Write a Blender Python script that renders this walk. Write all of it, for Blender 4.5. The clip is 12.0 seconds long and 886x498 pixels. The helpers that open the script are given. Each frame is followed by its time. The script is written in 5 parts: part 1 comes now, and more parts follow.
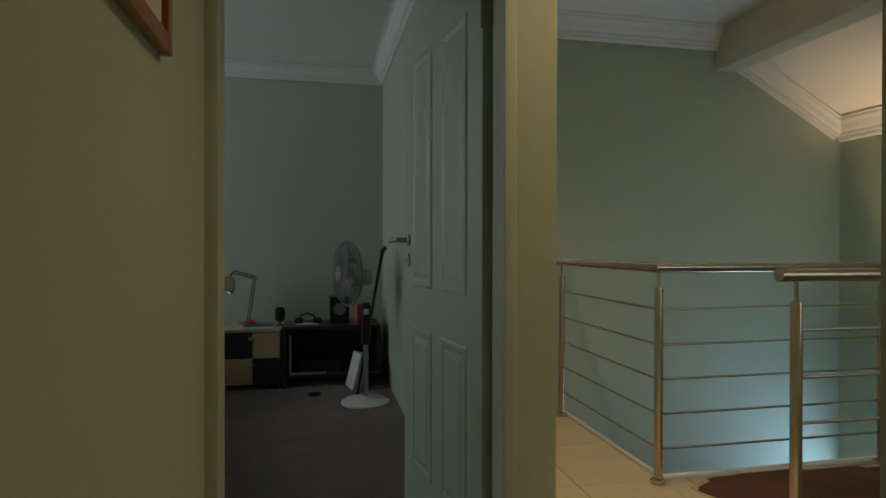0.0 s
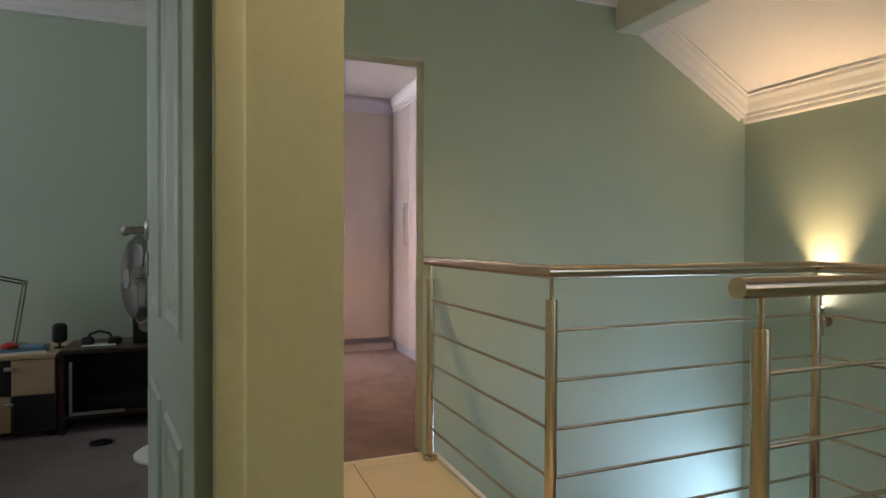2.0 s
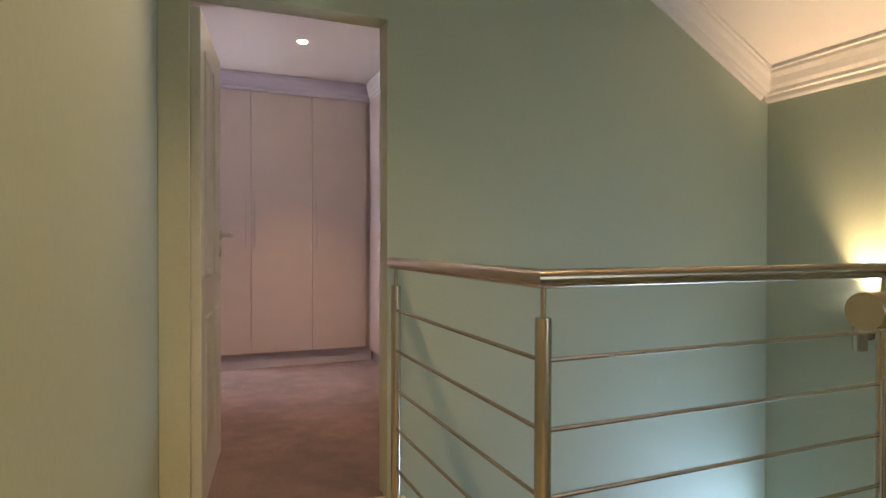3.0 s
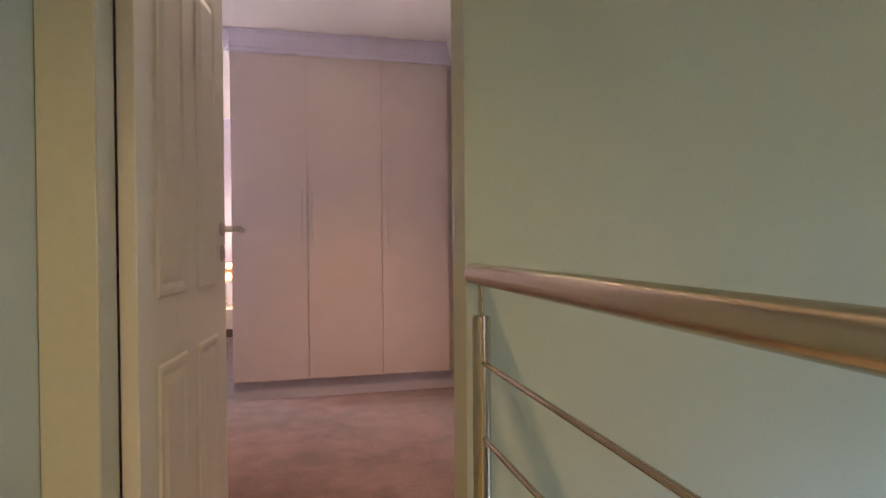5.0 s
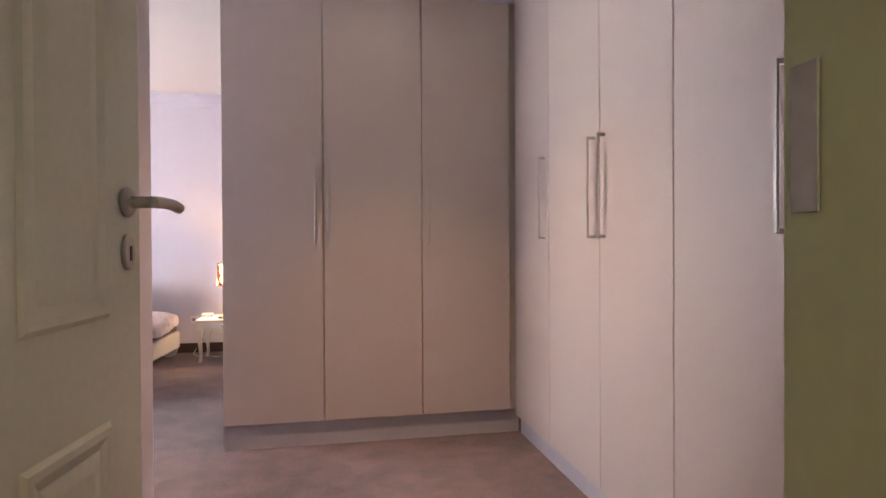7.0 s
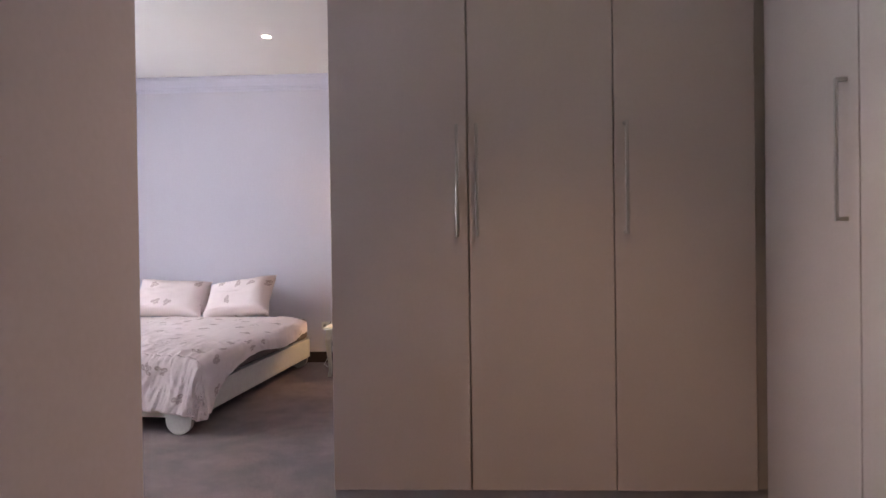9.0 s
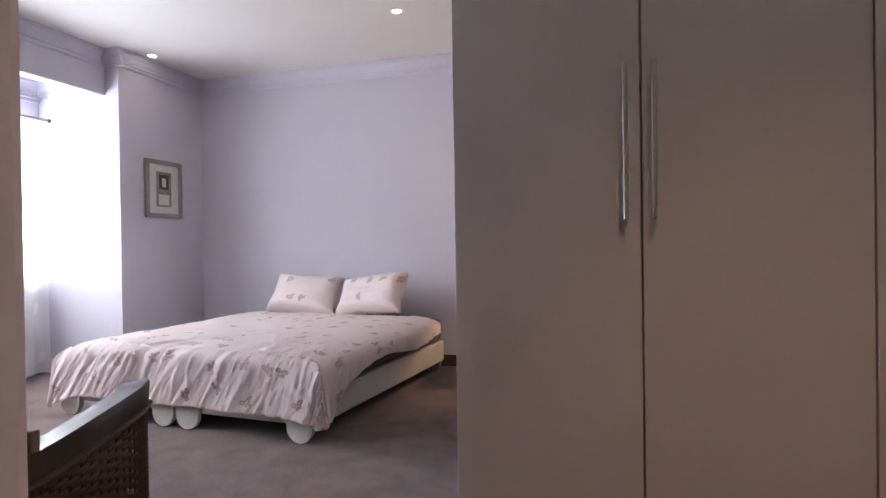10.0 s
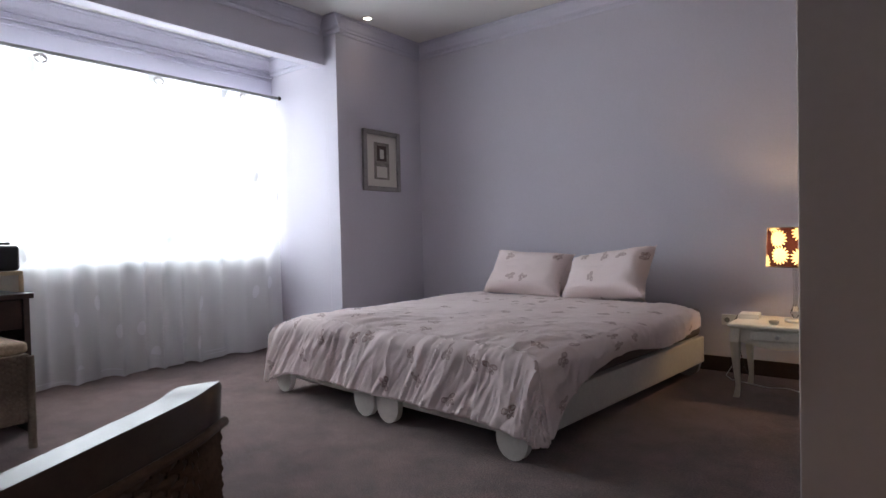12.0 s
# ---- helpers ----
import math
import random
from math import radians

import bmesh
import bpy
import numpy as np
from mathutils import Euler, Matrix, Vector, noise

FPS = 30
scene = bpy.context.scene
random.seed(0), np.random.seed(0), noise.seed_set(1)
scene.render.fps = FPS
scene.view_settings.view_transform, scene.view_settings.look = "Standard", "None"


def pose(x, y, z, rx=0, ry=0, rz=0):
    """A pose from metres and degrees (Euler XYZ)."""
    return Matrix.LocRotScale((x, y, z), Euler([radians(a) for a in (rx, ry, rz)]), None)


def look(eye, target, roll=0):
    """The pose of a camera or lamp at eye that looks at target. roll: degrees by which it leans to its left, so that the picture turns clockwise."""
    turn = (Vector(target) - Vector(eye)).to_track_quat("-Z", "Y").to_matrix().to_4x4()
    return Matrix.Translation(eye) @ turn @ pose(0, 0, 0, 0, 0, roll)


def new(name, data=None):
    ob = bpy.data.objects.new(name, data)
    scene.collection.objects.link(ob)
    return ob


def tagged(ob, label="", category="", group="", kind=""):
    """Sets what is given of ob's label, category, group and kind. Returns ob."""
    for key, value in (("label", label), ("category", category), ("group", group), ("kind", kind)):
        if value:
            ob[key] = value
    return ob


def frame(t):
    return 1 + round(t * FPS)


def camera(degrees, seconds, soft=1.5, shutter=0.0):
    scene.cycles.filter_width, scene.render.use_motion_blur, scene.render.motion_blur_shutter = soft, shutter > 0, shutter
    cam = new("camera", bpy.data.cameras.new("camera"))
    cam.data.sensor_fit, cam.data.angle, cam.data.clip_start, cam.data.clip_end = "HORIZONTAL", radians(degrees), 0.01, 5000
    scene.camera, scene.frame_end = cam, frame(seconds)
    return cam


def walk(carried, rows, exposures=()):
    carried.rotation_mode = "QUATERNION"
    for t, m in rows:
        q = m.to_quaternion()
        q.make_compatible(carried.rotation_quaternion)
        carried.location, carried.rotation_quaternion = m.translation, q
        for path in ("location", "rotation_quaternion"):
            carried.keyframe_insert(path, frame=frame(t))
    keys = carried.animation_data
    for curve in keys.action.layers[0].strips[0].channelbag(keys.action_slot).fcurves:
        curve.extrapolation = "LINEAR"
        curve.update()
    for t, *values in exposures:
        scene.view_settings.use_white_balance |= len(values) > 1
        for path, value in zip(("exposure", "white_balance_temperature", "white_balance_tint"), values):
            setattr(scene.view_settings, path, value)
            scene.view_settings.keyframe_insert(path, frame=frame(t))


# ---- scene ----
cam = camera(73.9, 12.0)
PATH = [
    (0, (-1.581, -3.748, 1.13), (-1.171, -1.79, 1.12), 0.1),
    (0.5, (-1.453, -3.557, 1.134), (-0.939, -1.624, 1.116), 0.1),
    (1, (-1.32, -3.364, 1.134), (-0.71, -1.459, 1.114), 0.2),
    (1.5, (-1.202, -3.143, 1.132), (-0.513, -1.265, 1.109), 0.1),
    (2, (-1.076, -2.912, 1.13), (-0.33, -1.056, 1.104), 0.2),
    (2.5, (-0.936, -2.7, 1.127), (-0.167, -0.854, 1.101), 0.2),
    (2.7, (-0.869, -2.596, 1.121), (-0.095, -0.751, 1.099), 0.2),
    (4.3, (-0.429, -1.723, 1.108), (0.16, 0.188, 1.082), -0.7),
    (4.5, (-0.411, -1.623, 1.111), (0.136, 0.301, 1.089), -0.6),
    (5, (-0.394, -1.338, 1.1), (0.075, 0.606, 1.079), -0.5),
    (5.5, (-0.376, -1.057, 1.095), (0.059, 0.895, 1.073), -0.4),
    (6, (-0.349, -0.778, 1.097), (0.075, 1.177, 1.074), -0.5),
    (6.5, (-0.335, -0.506, 1.089), (0.08, 1.45, 1.065), -0.5),
    (6.7, (-0.329, -0.397, 1.085), (0.078, 1.561, 1.064), -0.4),
    (8.5, (-0.334, 0.525, 1.066), (-0.233, 2.523, 1.048), -0.7),
    (9, (-0.350, 0.796, 1.05), (-0.434, 2.794, 1.034), -0.8),
    (9.5, (-0.375, 1.081, 1.035), (-0.679, 3.058, 1.017), -1.0),
    (10, (-0.42, 1.328, 1.018), (-0.975, 3.249, 1.002), -0.8),
    (10.5, (-0.483, 1.54, 1.002), (-1.254, 3.385, 0.987), -1.0),
    (11, (-0.562, 1.738, 0.979), (-1.503, 3.502, 0.962), -1.0),
    (11.5, (-0.646, 1.918, 0.95), (-1.751, 3.585, 0.922), -1.2),
    (12, (-0.741, 2.049, 0.901), (-1.984, 3.616, 0.856), -1.3),
]
EXPOSURES = [(0, 0.08, 6800, 11), (0.5, 0.24, 6900, 12), (1.0, 0.48, 6900, 16), (1.5, 0.70, 6900, 15), (2.0, 0.94, 6900, 19), (2.5, 0.94, 7000, 20), (4.5, 1.05, 7500, 29),
             (6.5, 0.94, 7200, 23), (8.5, 0.18, 6700, 15), (9.5, 0.04, 6600, 13), (10.5, -0.10, 6500, 10), (11.0, -0.22, 6500, 9), (12.0, -1.0, 6500, 9)]
walk(cam, [(t, look(eye, target, roll)) for t, eye, target, roll in PATH], EXPOSURES)


# ---- light ----
def make_world():
    w = bpy.data.worlds.new("sky")
    scene.world = w
    w.use_nodes = True
    n, l = w.node_tree.nodes, w.node_tree.links
    sky = n.new("ShaderNodeTexSky")
    sky.sky_type, sky.sun_disc = "NISHITA", False
    sky.sun_elevation, sky.sun_rotation = radians(38), radians(120)
    l.new(sky.outputs[0], n["Background"].inputs[0])
    n["Background"].inputs[1].default_value = 0.12


make_world()


def sun():
    d = bpy.data.lights.new("sun", "SUN")
    d.energy, d.angle, d.color = 2.0, radians(0.5), (1, 0.95, 0.88)
    ob = new("sun", d)
    ob.matrix_world = look((8, -6, 9), (0, 0, 0))


sun()


def area_lamp(name, m, sx, sy, watts, color):
    d = bpy.data.lights.new(name, "AREA")
    d.shape, d.size, d.size_y, d.energy, d.color = "RECTANGLE", sx, sy, watts, color
    ob = new(name, d)
    ob.matrix_world = m
    return ob


def spot_lamp(name, m, watts, color, degrees, blend=0.6, radius=0.03):
    d = bpy.data.lights.new(name, "SPOT")
    d.energy, d.color, d.spot_size, d.spot_blend, d.shadow_soft_size = watts, color, radians(degrees), blend, radius
    ob = new(name, d)
    ob.matrix_world = m
    return ob


def point_lamp(name, place, watts, color, radius=0.03):
    d = bpy.data.lights.new(name, "POINT")
    d.energy, d.color, d.shadow_soft_size = watts, color, radius
    ob = new(name, d)
    ob.location = place
    return ob


DAY = (0.86, 0.93, 1.0)
WARM = (1.0, 0.70, 0.38)
ROSE = (1.0, 0.66, 0.42)
# daylight in the bedroom's bay window, in the study's window and in the window under the landing
area_lamp("bay_daylight", look((-5.30, 3.88, 1.45), (0, 3.88, 1.35)), 2.4, 1.5, 275, DAY)
# cool fill through an added, unseen south opening, to lift the stairwell walls
area_lamp("hall_fill", look((1.30, -3.45, 1.45), (2.0, -0.3, -0.5)), 1.3, 1.1, 3.0, (0.62, 0.86, 1.0)).data.spread = radians(110)
area_lamp("study_daylight", look((-5.03, 0.45, 1.75), (0, 0.3, 0.9)), 1.4, 1.2, 15, DAY)
area_lamp("stair_daylight", look((2.40, -0.50, -0.98), (1.62, 0.0, 0.30)), 0.6, 0.7, 7.0, (0.42, 0.68, 1.0)).data.spread = radians(95)
# recessed ceiling lamps; the last two are unseen, added to fill passage and nook
for x, y, z, w, deg, tint in ((-0.06, 1.97, 2.575, 66, 88, ROSE), (-1.80, 5.06, 2.575, 4, 90, ROSE), (-4.01, 5.30, 2.575, 2, 90, ROSE),
                              (-0.60, -1.25, 2.675, 42, 112, WARM), (-0.55, -2.65, 2.675, 40, 140, WARM), (0.75, -1.6, 2.675, 8, 140, WARM)):
    spot_lamp("downlight_beam", look((x, y, z), (x, y, 0)), w, tint, deg, 1.0)
# wall lamp that shines up and down, and the bedside lamp
spot_lamp("wall_lamp_up", look((2.20, -0.57, 0.79), (2.235, -0.57, 2.0)), 42, WARM, 68, 1.0, 0.025)
point_lamp("bedside_bulb", (-1.22, 5.66, 0.80), 13, (1.0, 0.66, 0.34), 0.03)


# ---- materials ----
def nodes_of(name):
    m = bpy.data.materials.new(name)
    m.use_nodes = True
    return m, m.node_tree.nodes, m.node_tree.links, m.node_tree.nodes["Principled BSDF"]


def surface(name, color, rough=0.6, metal=0.0, vary=0.08, scale=3.0, grain=60.0, bump=0.1, spec=0.5, coat=0.0, stretch=(1, 1, 1), random_value=0.0):
    """Paint, wood, cloth or metal: a colour that wanders at two scales, and fine relief."""
    m, n, l, p = nodes_of(name)
    tc = n.new("ShaderNodeTexCoord")
    mp = n.new("ShaderNodeMapping")
    mp.inputs["Scale"].default_value = stretch
    l.new(tc.outputs["Object"], mp.inputs[0])
    big, fine = n.new("ShaderNodeTexNoise"), n.new("ShaderNodeTexNoise")
    big.inputs["Scale"].default_value, big.inputs["Detail"].default_value = scale, 4
    fine.inputs["Scale"].default_value, fine.inputs["Detail"].default_value = grain, 3
    l.new(mp.outputs[0], big.inputs["Vector"])
    l.new(mp.outputs[0], fine.inputs["Vector"])
    add = n.new("ShaderNodeMath")
    add.operation = "ADD"
    l.new(big.outputs["Fac"], add.inputs[0])
    l.new(fine.outputs["Fac"], add.inputs[1])
    rng = n.new("ShaderNodeMapRange")
    rng.inputs["From Min"].default_value, rng.inputs["From Max"].default_value = 0.6, 1.4
    rng.inputs["To Min"].default_value, rng.inputs["To Max"].default_value = 1 - vary, 1 + vary
    l.new(add.outputs[0], rng.inputs["Value"])
    val = rng.outputs[0]
    if random_value:
        info = n.new("ShaderNodeObjectInfo")
        r2 = n.new("ShaderNodeMapRange")
        r2.inputs["To Min"].default_value, r2.inputs["To Max"].default_value = 1 - random_value, 1 + random_value
        l.new(info.outputs["Random"], r2.inputs["Value"])
        mul = n.new("ShaderNodeMath")
        mul.operation = "MULTIPLY"
        l.new(val, mul.inputs[0])
        l.new(r2.outputs[0], mul.inputs[1])
        val = mul.outputs[0]
    hsv = n.new("ShaderNodeHueSaturation")
    hsv.inputs["Color"].default_value = (*color, 1)
    l.new(val, hsv.inputs["Value"])
    l.new(hsv.outputs[0], p.inputs["Base Color"])
    p.inputs["Roughness"].default_value, p.inputs["Metallic"].default_value = rough, metal
    p.inputs["Specular IOR Level"].default_value, p.inputs["Coat Weight"].default_value = spec, coat
    if bump:
        b = n.new("ShaderNodeBump")
        b.inputs["Strength"].default_value, b.inputs["Distance"].default_value = bump, 0.002
        l.new(fine.outputs["Fac"], b.inputs["Height"])
        l.new(b.outputs[0], p.inputs["Normal"])
    return m


def carpet_material(name, color, tint):
    """Cut pile: a fine fibre grain, brushed patches and two close colours."""
    m, n, l, p = nodes_of(name)
    tc = n.new("ShaderNodeTexCoord")
    fibre, patch, wide = n.new("ShaderNodeTexNoise"), n.new("ShaderNodeTexNoise"), n.new("ShaderNodeTexNoise")
    fibre.inputs["Scale"].default_value, fibre.inputs["Detail"].default_value = 140, 4
    patch.inputs["Scale"].default_value, patch.inputs["Detail"].default_value, patch.inputs["Roughness"].default_value = 7, 6, 0.65
    wide.inputs["Scale"].default_value = 1.3
    for t in (fibre, patch, wide):
        l.new(tc.outputs["Object"], t.inputs["Vector"])
    a = n.new("ShaderNodeMath")
    a.operation = "MULTIPLY_ADD"
    l.new(patch.outputs["Fac"], a.inputs[0])
    a.inputs[1].default_value = 0.9
    l.new(wide.outputs["Fac"], a.inputs[2])
    ramp = n.new("ShaderNodeMapRange")
    ramp.inputs["From Min"].default_value, ramp.inputs["From Max"].default_value = 0.78, 1.12
    l.new(a.outputs[0], ramp.inputs["Value"])
    mix = n.new("ShaderNodeMix")
    mix.data_type = "RGBA"
    l.new(ramp.outputs[0], mix.inputs["Factor"])
    mix.inputs[6].default_value, mix.inputs[7].default_value = (*color, 1), (*tint, 1)
    hsv = n.new("ShaderNodeHueSaturation")
    l.new(mix.outputs[2], hsv.inputs["Color"])
    r = n.new("ShaderNodeMapRange")
    r.inputs["From Min"].default_value, r.inputs["From Max"].default_value = 0.3, 0.7
    r.inputs["To Min"].default_value, r.inputs["To Max"].default_value = 0.45, 1.55
    l.new(fibre.outputs["Fac"], r.inputs["Value"])
    l.new(r.outputs[0], hsv.inputs["Value"])
    l.new(hsv.outputs[0], p.inputs["Base Color"])
    p.inputs["Roughness"].default_value, p.inputs["Specular IOR Level"].default_value = 1.0, 0.1
    p.inputs["Sheen Weight"].default_value, p.inputs["Sheen Roughness"].default_value = 0.25, 0.6
    b = n.new("ShaderNodeBump")
    b.inputs["Strength"].default_value, b.inputs["Distance"].default_value = 0.9, 0.006
    l.new(fibre.outputs["Fac"], b.inputs["Height"])
    l.new(b.outputs[0], p.inputs["Normal"])
    return m


def steel_material(axis):
    """Steel tube brushed round its girth: highlights run out along the axis."""
    m, n, l, p = nodes_of("brushed steel along " + axis.lower())
    tc, nz = n.new("ShaderNodeTexCoord"), n.new("ShaderNodeTexNoise")
    mp = n.new("ShaderNodeMapping")
    mp.inputs["Scale"].default_value = (220, 220, 220)
    l.new(tc.outputs["Object"], mp.inputs[0])
    l.new(mp.outputs[0], nz.inputs["Vector"])
    r = n.new("ShaderNodeMapRange")
    r.inputs["To Min"].default_value, r.inputs["To Max"].default_value = 0.18, 0.26
    l.new(nz.outputs["Fac"], r.inputs["Value"])
    l.new(r.outputs[0], p.inputs["Roughness"])
    tan = n.new("ShaderNodeTangent")
    tan.direction_type, tan.axis = "RADIAL", axis
    l.new(tan.outputs[0], p.inputs["Tangent"])
    p.inputs["Base Color"].default_value = (0.56, 0.48, 0.38, 1)
    p.inputs["Metallic"].default_value, p.inputs["Anisotropic"].default_value, p.inputs["Anisotropic Rotation"].default_value = 1.0, 0.9, 0.25
    return m


def glass_material():
    m, n, l, p = nodes_of("window glass")
    p.inputs["Transmission Weight"].default_value, p.inputs["Roughness"].default_value, p.inputs["IOR"].default_value = 1.0, 0.0, 1.45
    return m


def sheer_material():
    """Thin voile with a few woven leaves."""
    m, n, l, p = nodes_of("sheer voile")
    n.remove(p)
    tc = n.new("ShaderNodeTexCoord")
    vor = n.new("ShaderNodeTexVoronoi")
    vor.voronoi_dimensions = "2D"
    vor.inputs["Scale"].default_value = 3.0
    mp = n.new("ShaderNodeMapping")
    mp.inputs["Scale"].default_value = (1.5, 0.75, 1)
    l.new(tc.outputs["UV"], mp.inputs[0])
    l.new(mp.outputs[0], vor.inputs["Vector"])
    leaf = n.new("ShaderNodeMath")
    leaf.operation = "LESS_THAN"
    l.new(vor.outputs["Distance"], leaf.inputs[0])
    leaf.inputs[1].default_value = 0.11
    clear, trans, diff = n.new("ShaderNodeBsdfTransparent"), n.new("ShaderNodeBsdfTranslucent"), n.new("ShaderNodeBsdfDiffuse")
    trans.inputs[0].default_value, diff.inputs[0].default_value = (0.95, 0.95, 0.95, 1), (0.88, 0.88, 0.92, 1)
    body = n.new("ShaderNodeMixShader")
    shade = n.new("ShaderNodeMapRange")
    shade.inputs["To Min"].default_value, shade.inputs["To Max"].default_value = 0.45, 0.92
    l.new(leaf.outputs[0], shade.inputs["Value"])
    l.new(shade.outputs[0], body.inputs[0])
    l.new(trans.outputs[0], body.inputs[1])
    l.new(diff.outputs[0], body.inputs[2])
    amount = n.new("ShaderNodeMapRange")
    amount.inputs["To Min"].default_value, amount.inputs["To Max"].default_value = 0.80, 0.95
    l.new(leaf.outputs[0], amount.inputs["Value"])
    mix = n.new("ShaderNodeMixShader")
    l.new(amount.outputs[0], mix.inputs[0])
    l.new(clear.outputs[0], mix.inputs[1])
    l.new(body.outputs[0], mix.inputs[2])
    l.new(mix.outputs[0], n["Material Output"].inputs["Surface"])
    return m


def butterfly_cloth():
    """Cream cotton with scattered brown butterflies: two pairs of wings in the cells of a random mesh."""
    m, n, l, p = nodes_of("butterfly cotton")

    def math_node(op, a, b=None, c=None):
        k = n.new("ShaderNodeMath")
        k.operation = op
        for i, v in enumerate((a, b, c)):
            if v is None:
                continue
            if isinstance(v, (int, float)):
                k.inputs[i].default_value = v
            else:
                l.new(v, k.inputs[i])
        return k.outputs[0]

    tc = n.new("ShaderNodeTexCoord")
    vor = n.new("ShaderNodeTexVoronoi")
    vor.voronoi_dimensions = "2D"
    vor.inputs["Scale"].default_value, vor.inputs["Randomness"].default_value = 6.0, 0.8
    l.new(tc.outputs["UV"], vor.inputs["Vector"])
    sub = n.new("ShaderNodeVectorMath")
    sub.operation = "SUBTRACT"
    sc = n.new("ShaderNodeVectorMath")
    sc.operation = "SCALE"
    sc.inputs["Scale"].default_value = 1.0
    l.new(tc.outputs["UV"], sc.inputs[0])
    l.new(sc.outputs[0], sub.inputs[0])
    l.new(vor.outputs["Position"], sub.inputs[1])
    rot = n.new("ShaderNodeVectorRotate")
    rot.rotation_type = "Z_AXIS"
    col = n.new("ShaderNodeSeparateColor")
    l.new(vor.outputs["Color"], col.inputs[0])
    l.new(sub.outputs[0], rot.inputs["Vector"])
    l.new(math_node("MULTIPLY", col.outputs[0], 6.28), rot.inputs["Angle"])
    xyz = n.new("ShaderNodeSeparateXYZ")
    l.new(rot.outputs[0], xyz.inputs[0])
    ax = math_node("ABSOLUTE", xyz.outputs[0])

    def wing(cx, cy, rx, ry):
        dx = math_node("DIVIDE", math_node("SUBTRACT", ax, cx), rx)
        dy = math_node("DIVIDE", math_node("SUBTRACT", xyz.outputs[1], cy), ry)
        return math_node("LESS_THAN", math_node("ADD", math_node("MULTIPLY", dx, dx), math_node("MULTIPLY", dy, dy)), 1.0)

    shape = math_node("MAXIMUM", wing(0.021, 0.013, 0.019, 0.012), wing(0.012, -0.011, 0.010, 0.012))
    shape = math_node("MAXIMUM", shape, wing(0.0, 0.0, 0.0025, 0.021))
    inner = math_node("MAXIMUM", wing(0.024, 0.014, 0.010, 0.006), wing(0.014, -0.012, 0.005, 0.006))
    shape = math_node("SUBTRACT", shape, math_node("MULTIPLY", inner, 0.40))
    shape = math_node("MULTIPLY", shape, math_node("GREATER_THAN", col.outputs[1], 0.45))
    nz = n.new("ShaderNodeTexNoise")
    nz.inputs["Scale"].default_value, nz.inputs["Detail"].default_value = 90, 3
    l.new(tc.outputs["UV"], nz.inputs["Vector"])
    shape = math_node("MULTIPLY", shape, math_node("MULTIPLY", nz.outputs["Fac"], 1.3))
    mix = n.new("ShaderNodeMix")
    mix.data_type = "RGBA"
    l.new(shape, mix.inputs["Factor"])
    mix.inputs[6].default_value, mix.inputs[7].default_value = (0.84, 0.72, 0.71, 1), (0.36, 0.23, 0.21, 1)
    l.new(mix.outputs[2], p.inputs["Base Color"])
    p.inputs["Roughness"].default_value, p.inputs["Specular IOR Level"].default_value = 0.9, 0.15
    p.inputs["Sheen Weight"].default_value = 0.15
    weave = n.new("ShaderNodeTexNoise")
    weave.inputs["Scale"].default_value, weave.inputs["Detail"].default_value = 25, 6
    l.new(tc.outputs["UV"], weave.inputs["Vector"])
    b = n.new("ShaderNodeBump")
    b.inputs["Strength"].default_value, b.inputs["Distance"].default_value = 0.35, 0.008
    l.new(weave.outputs["Fac"], b.inputs["Height"])
    l.new(b.outputs[0], p.inputs["Normal"])
    return m


def shade_material():
    """Dark brown lamp cloth with pale chrysanthemums that let the bulb through."""
    m, n, l, p = nodes_of("flowered lamp cloth")
    n.remove(p)
    tc = n.new("ShaderNodeTexCoord")
    vor = n.new("ShaderNodeTexVoronoi")
    vor.voronoi_dimensions = "2D"
    vor.inputs["Scale"].default_value, vor.inputs["Randomness"].default_value = 9.5, 0.6
    l.new(tc.outputs["UV"], vor.inputs["Vector"])
    sub = n.new("ShaderNodeVectorMath")
    sub.operation = "SUBTRACT"
    l.new(tc.outputs["UV"], sub.inputs[0])
    l.new(vor.outputs["Position"], sub.inputs[1])
    xyz = n.new("ShaderNodeSeparateXYZ")
    l.new(sub.outputs[0], xyz.inputs[0])

    def math_node(op, a, b):
        k = n.new("ShaderNodeMath")
        k.operation = op
        for i, v in enumerate((a, b)):
            if isinstance(v, (int, float)):
                k.inputs[i].default_value = v
            elif v is not None:
                l.new(v, k.inputs[i])
        return k.outputs[0]

    ang = math_node("ARCTAN2", xyz.outputs[1], xyz.outputs[0])
    petal = math_node("MULTIPLY", math_node("SINE", math_node("MULTIPLY", ang, 16.0), None), 0.008)
    edge = math_node("ADD", petal, 0.042)
    ln = n.new("ShaderNodeVectorMath")
    ln.operation = "LENGTH"
    l.new(sub.outputs[0], ln.inputs[0])
    flower = math_node("LESS_THAN", ln.outputs["Value"], edge)
    mix = n.new("ShaderNodeMix")
    mix.data_type = "RGBA"
    l.new(flower, mix.inputs["Factor"])
    mix.inputs[6].default_value, mix.inputs[7].default_value = (0.035, 0.012, 0.012, 1), (0.85, 0.68, 0.38, 1)
    t, d, s = n.new("ShaderNodeBsdfTranslucent"), n.new("ShaderNodeBsdfDiffuse"), n.new("ShaderNodeMixShader")
    s.inputs[0].default_value = 0.4
    l.new(mix.outputs[2], t.inputs[0])
    l.new(mix.outputs[2], d.inputs[0])
    l.new(t.outputs[0], s.inputs[1])
    l.new(d.outputs[0], s.inputs[2])
    l.new(s.outputs[0], n["Material Output"].inputs["Surface"])
    return m


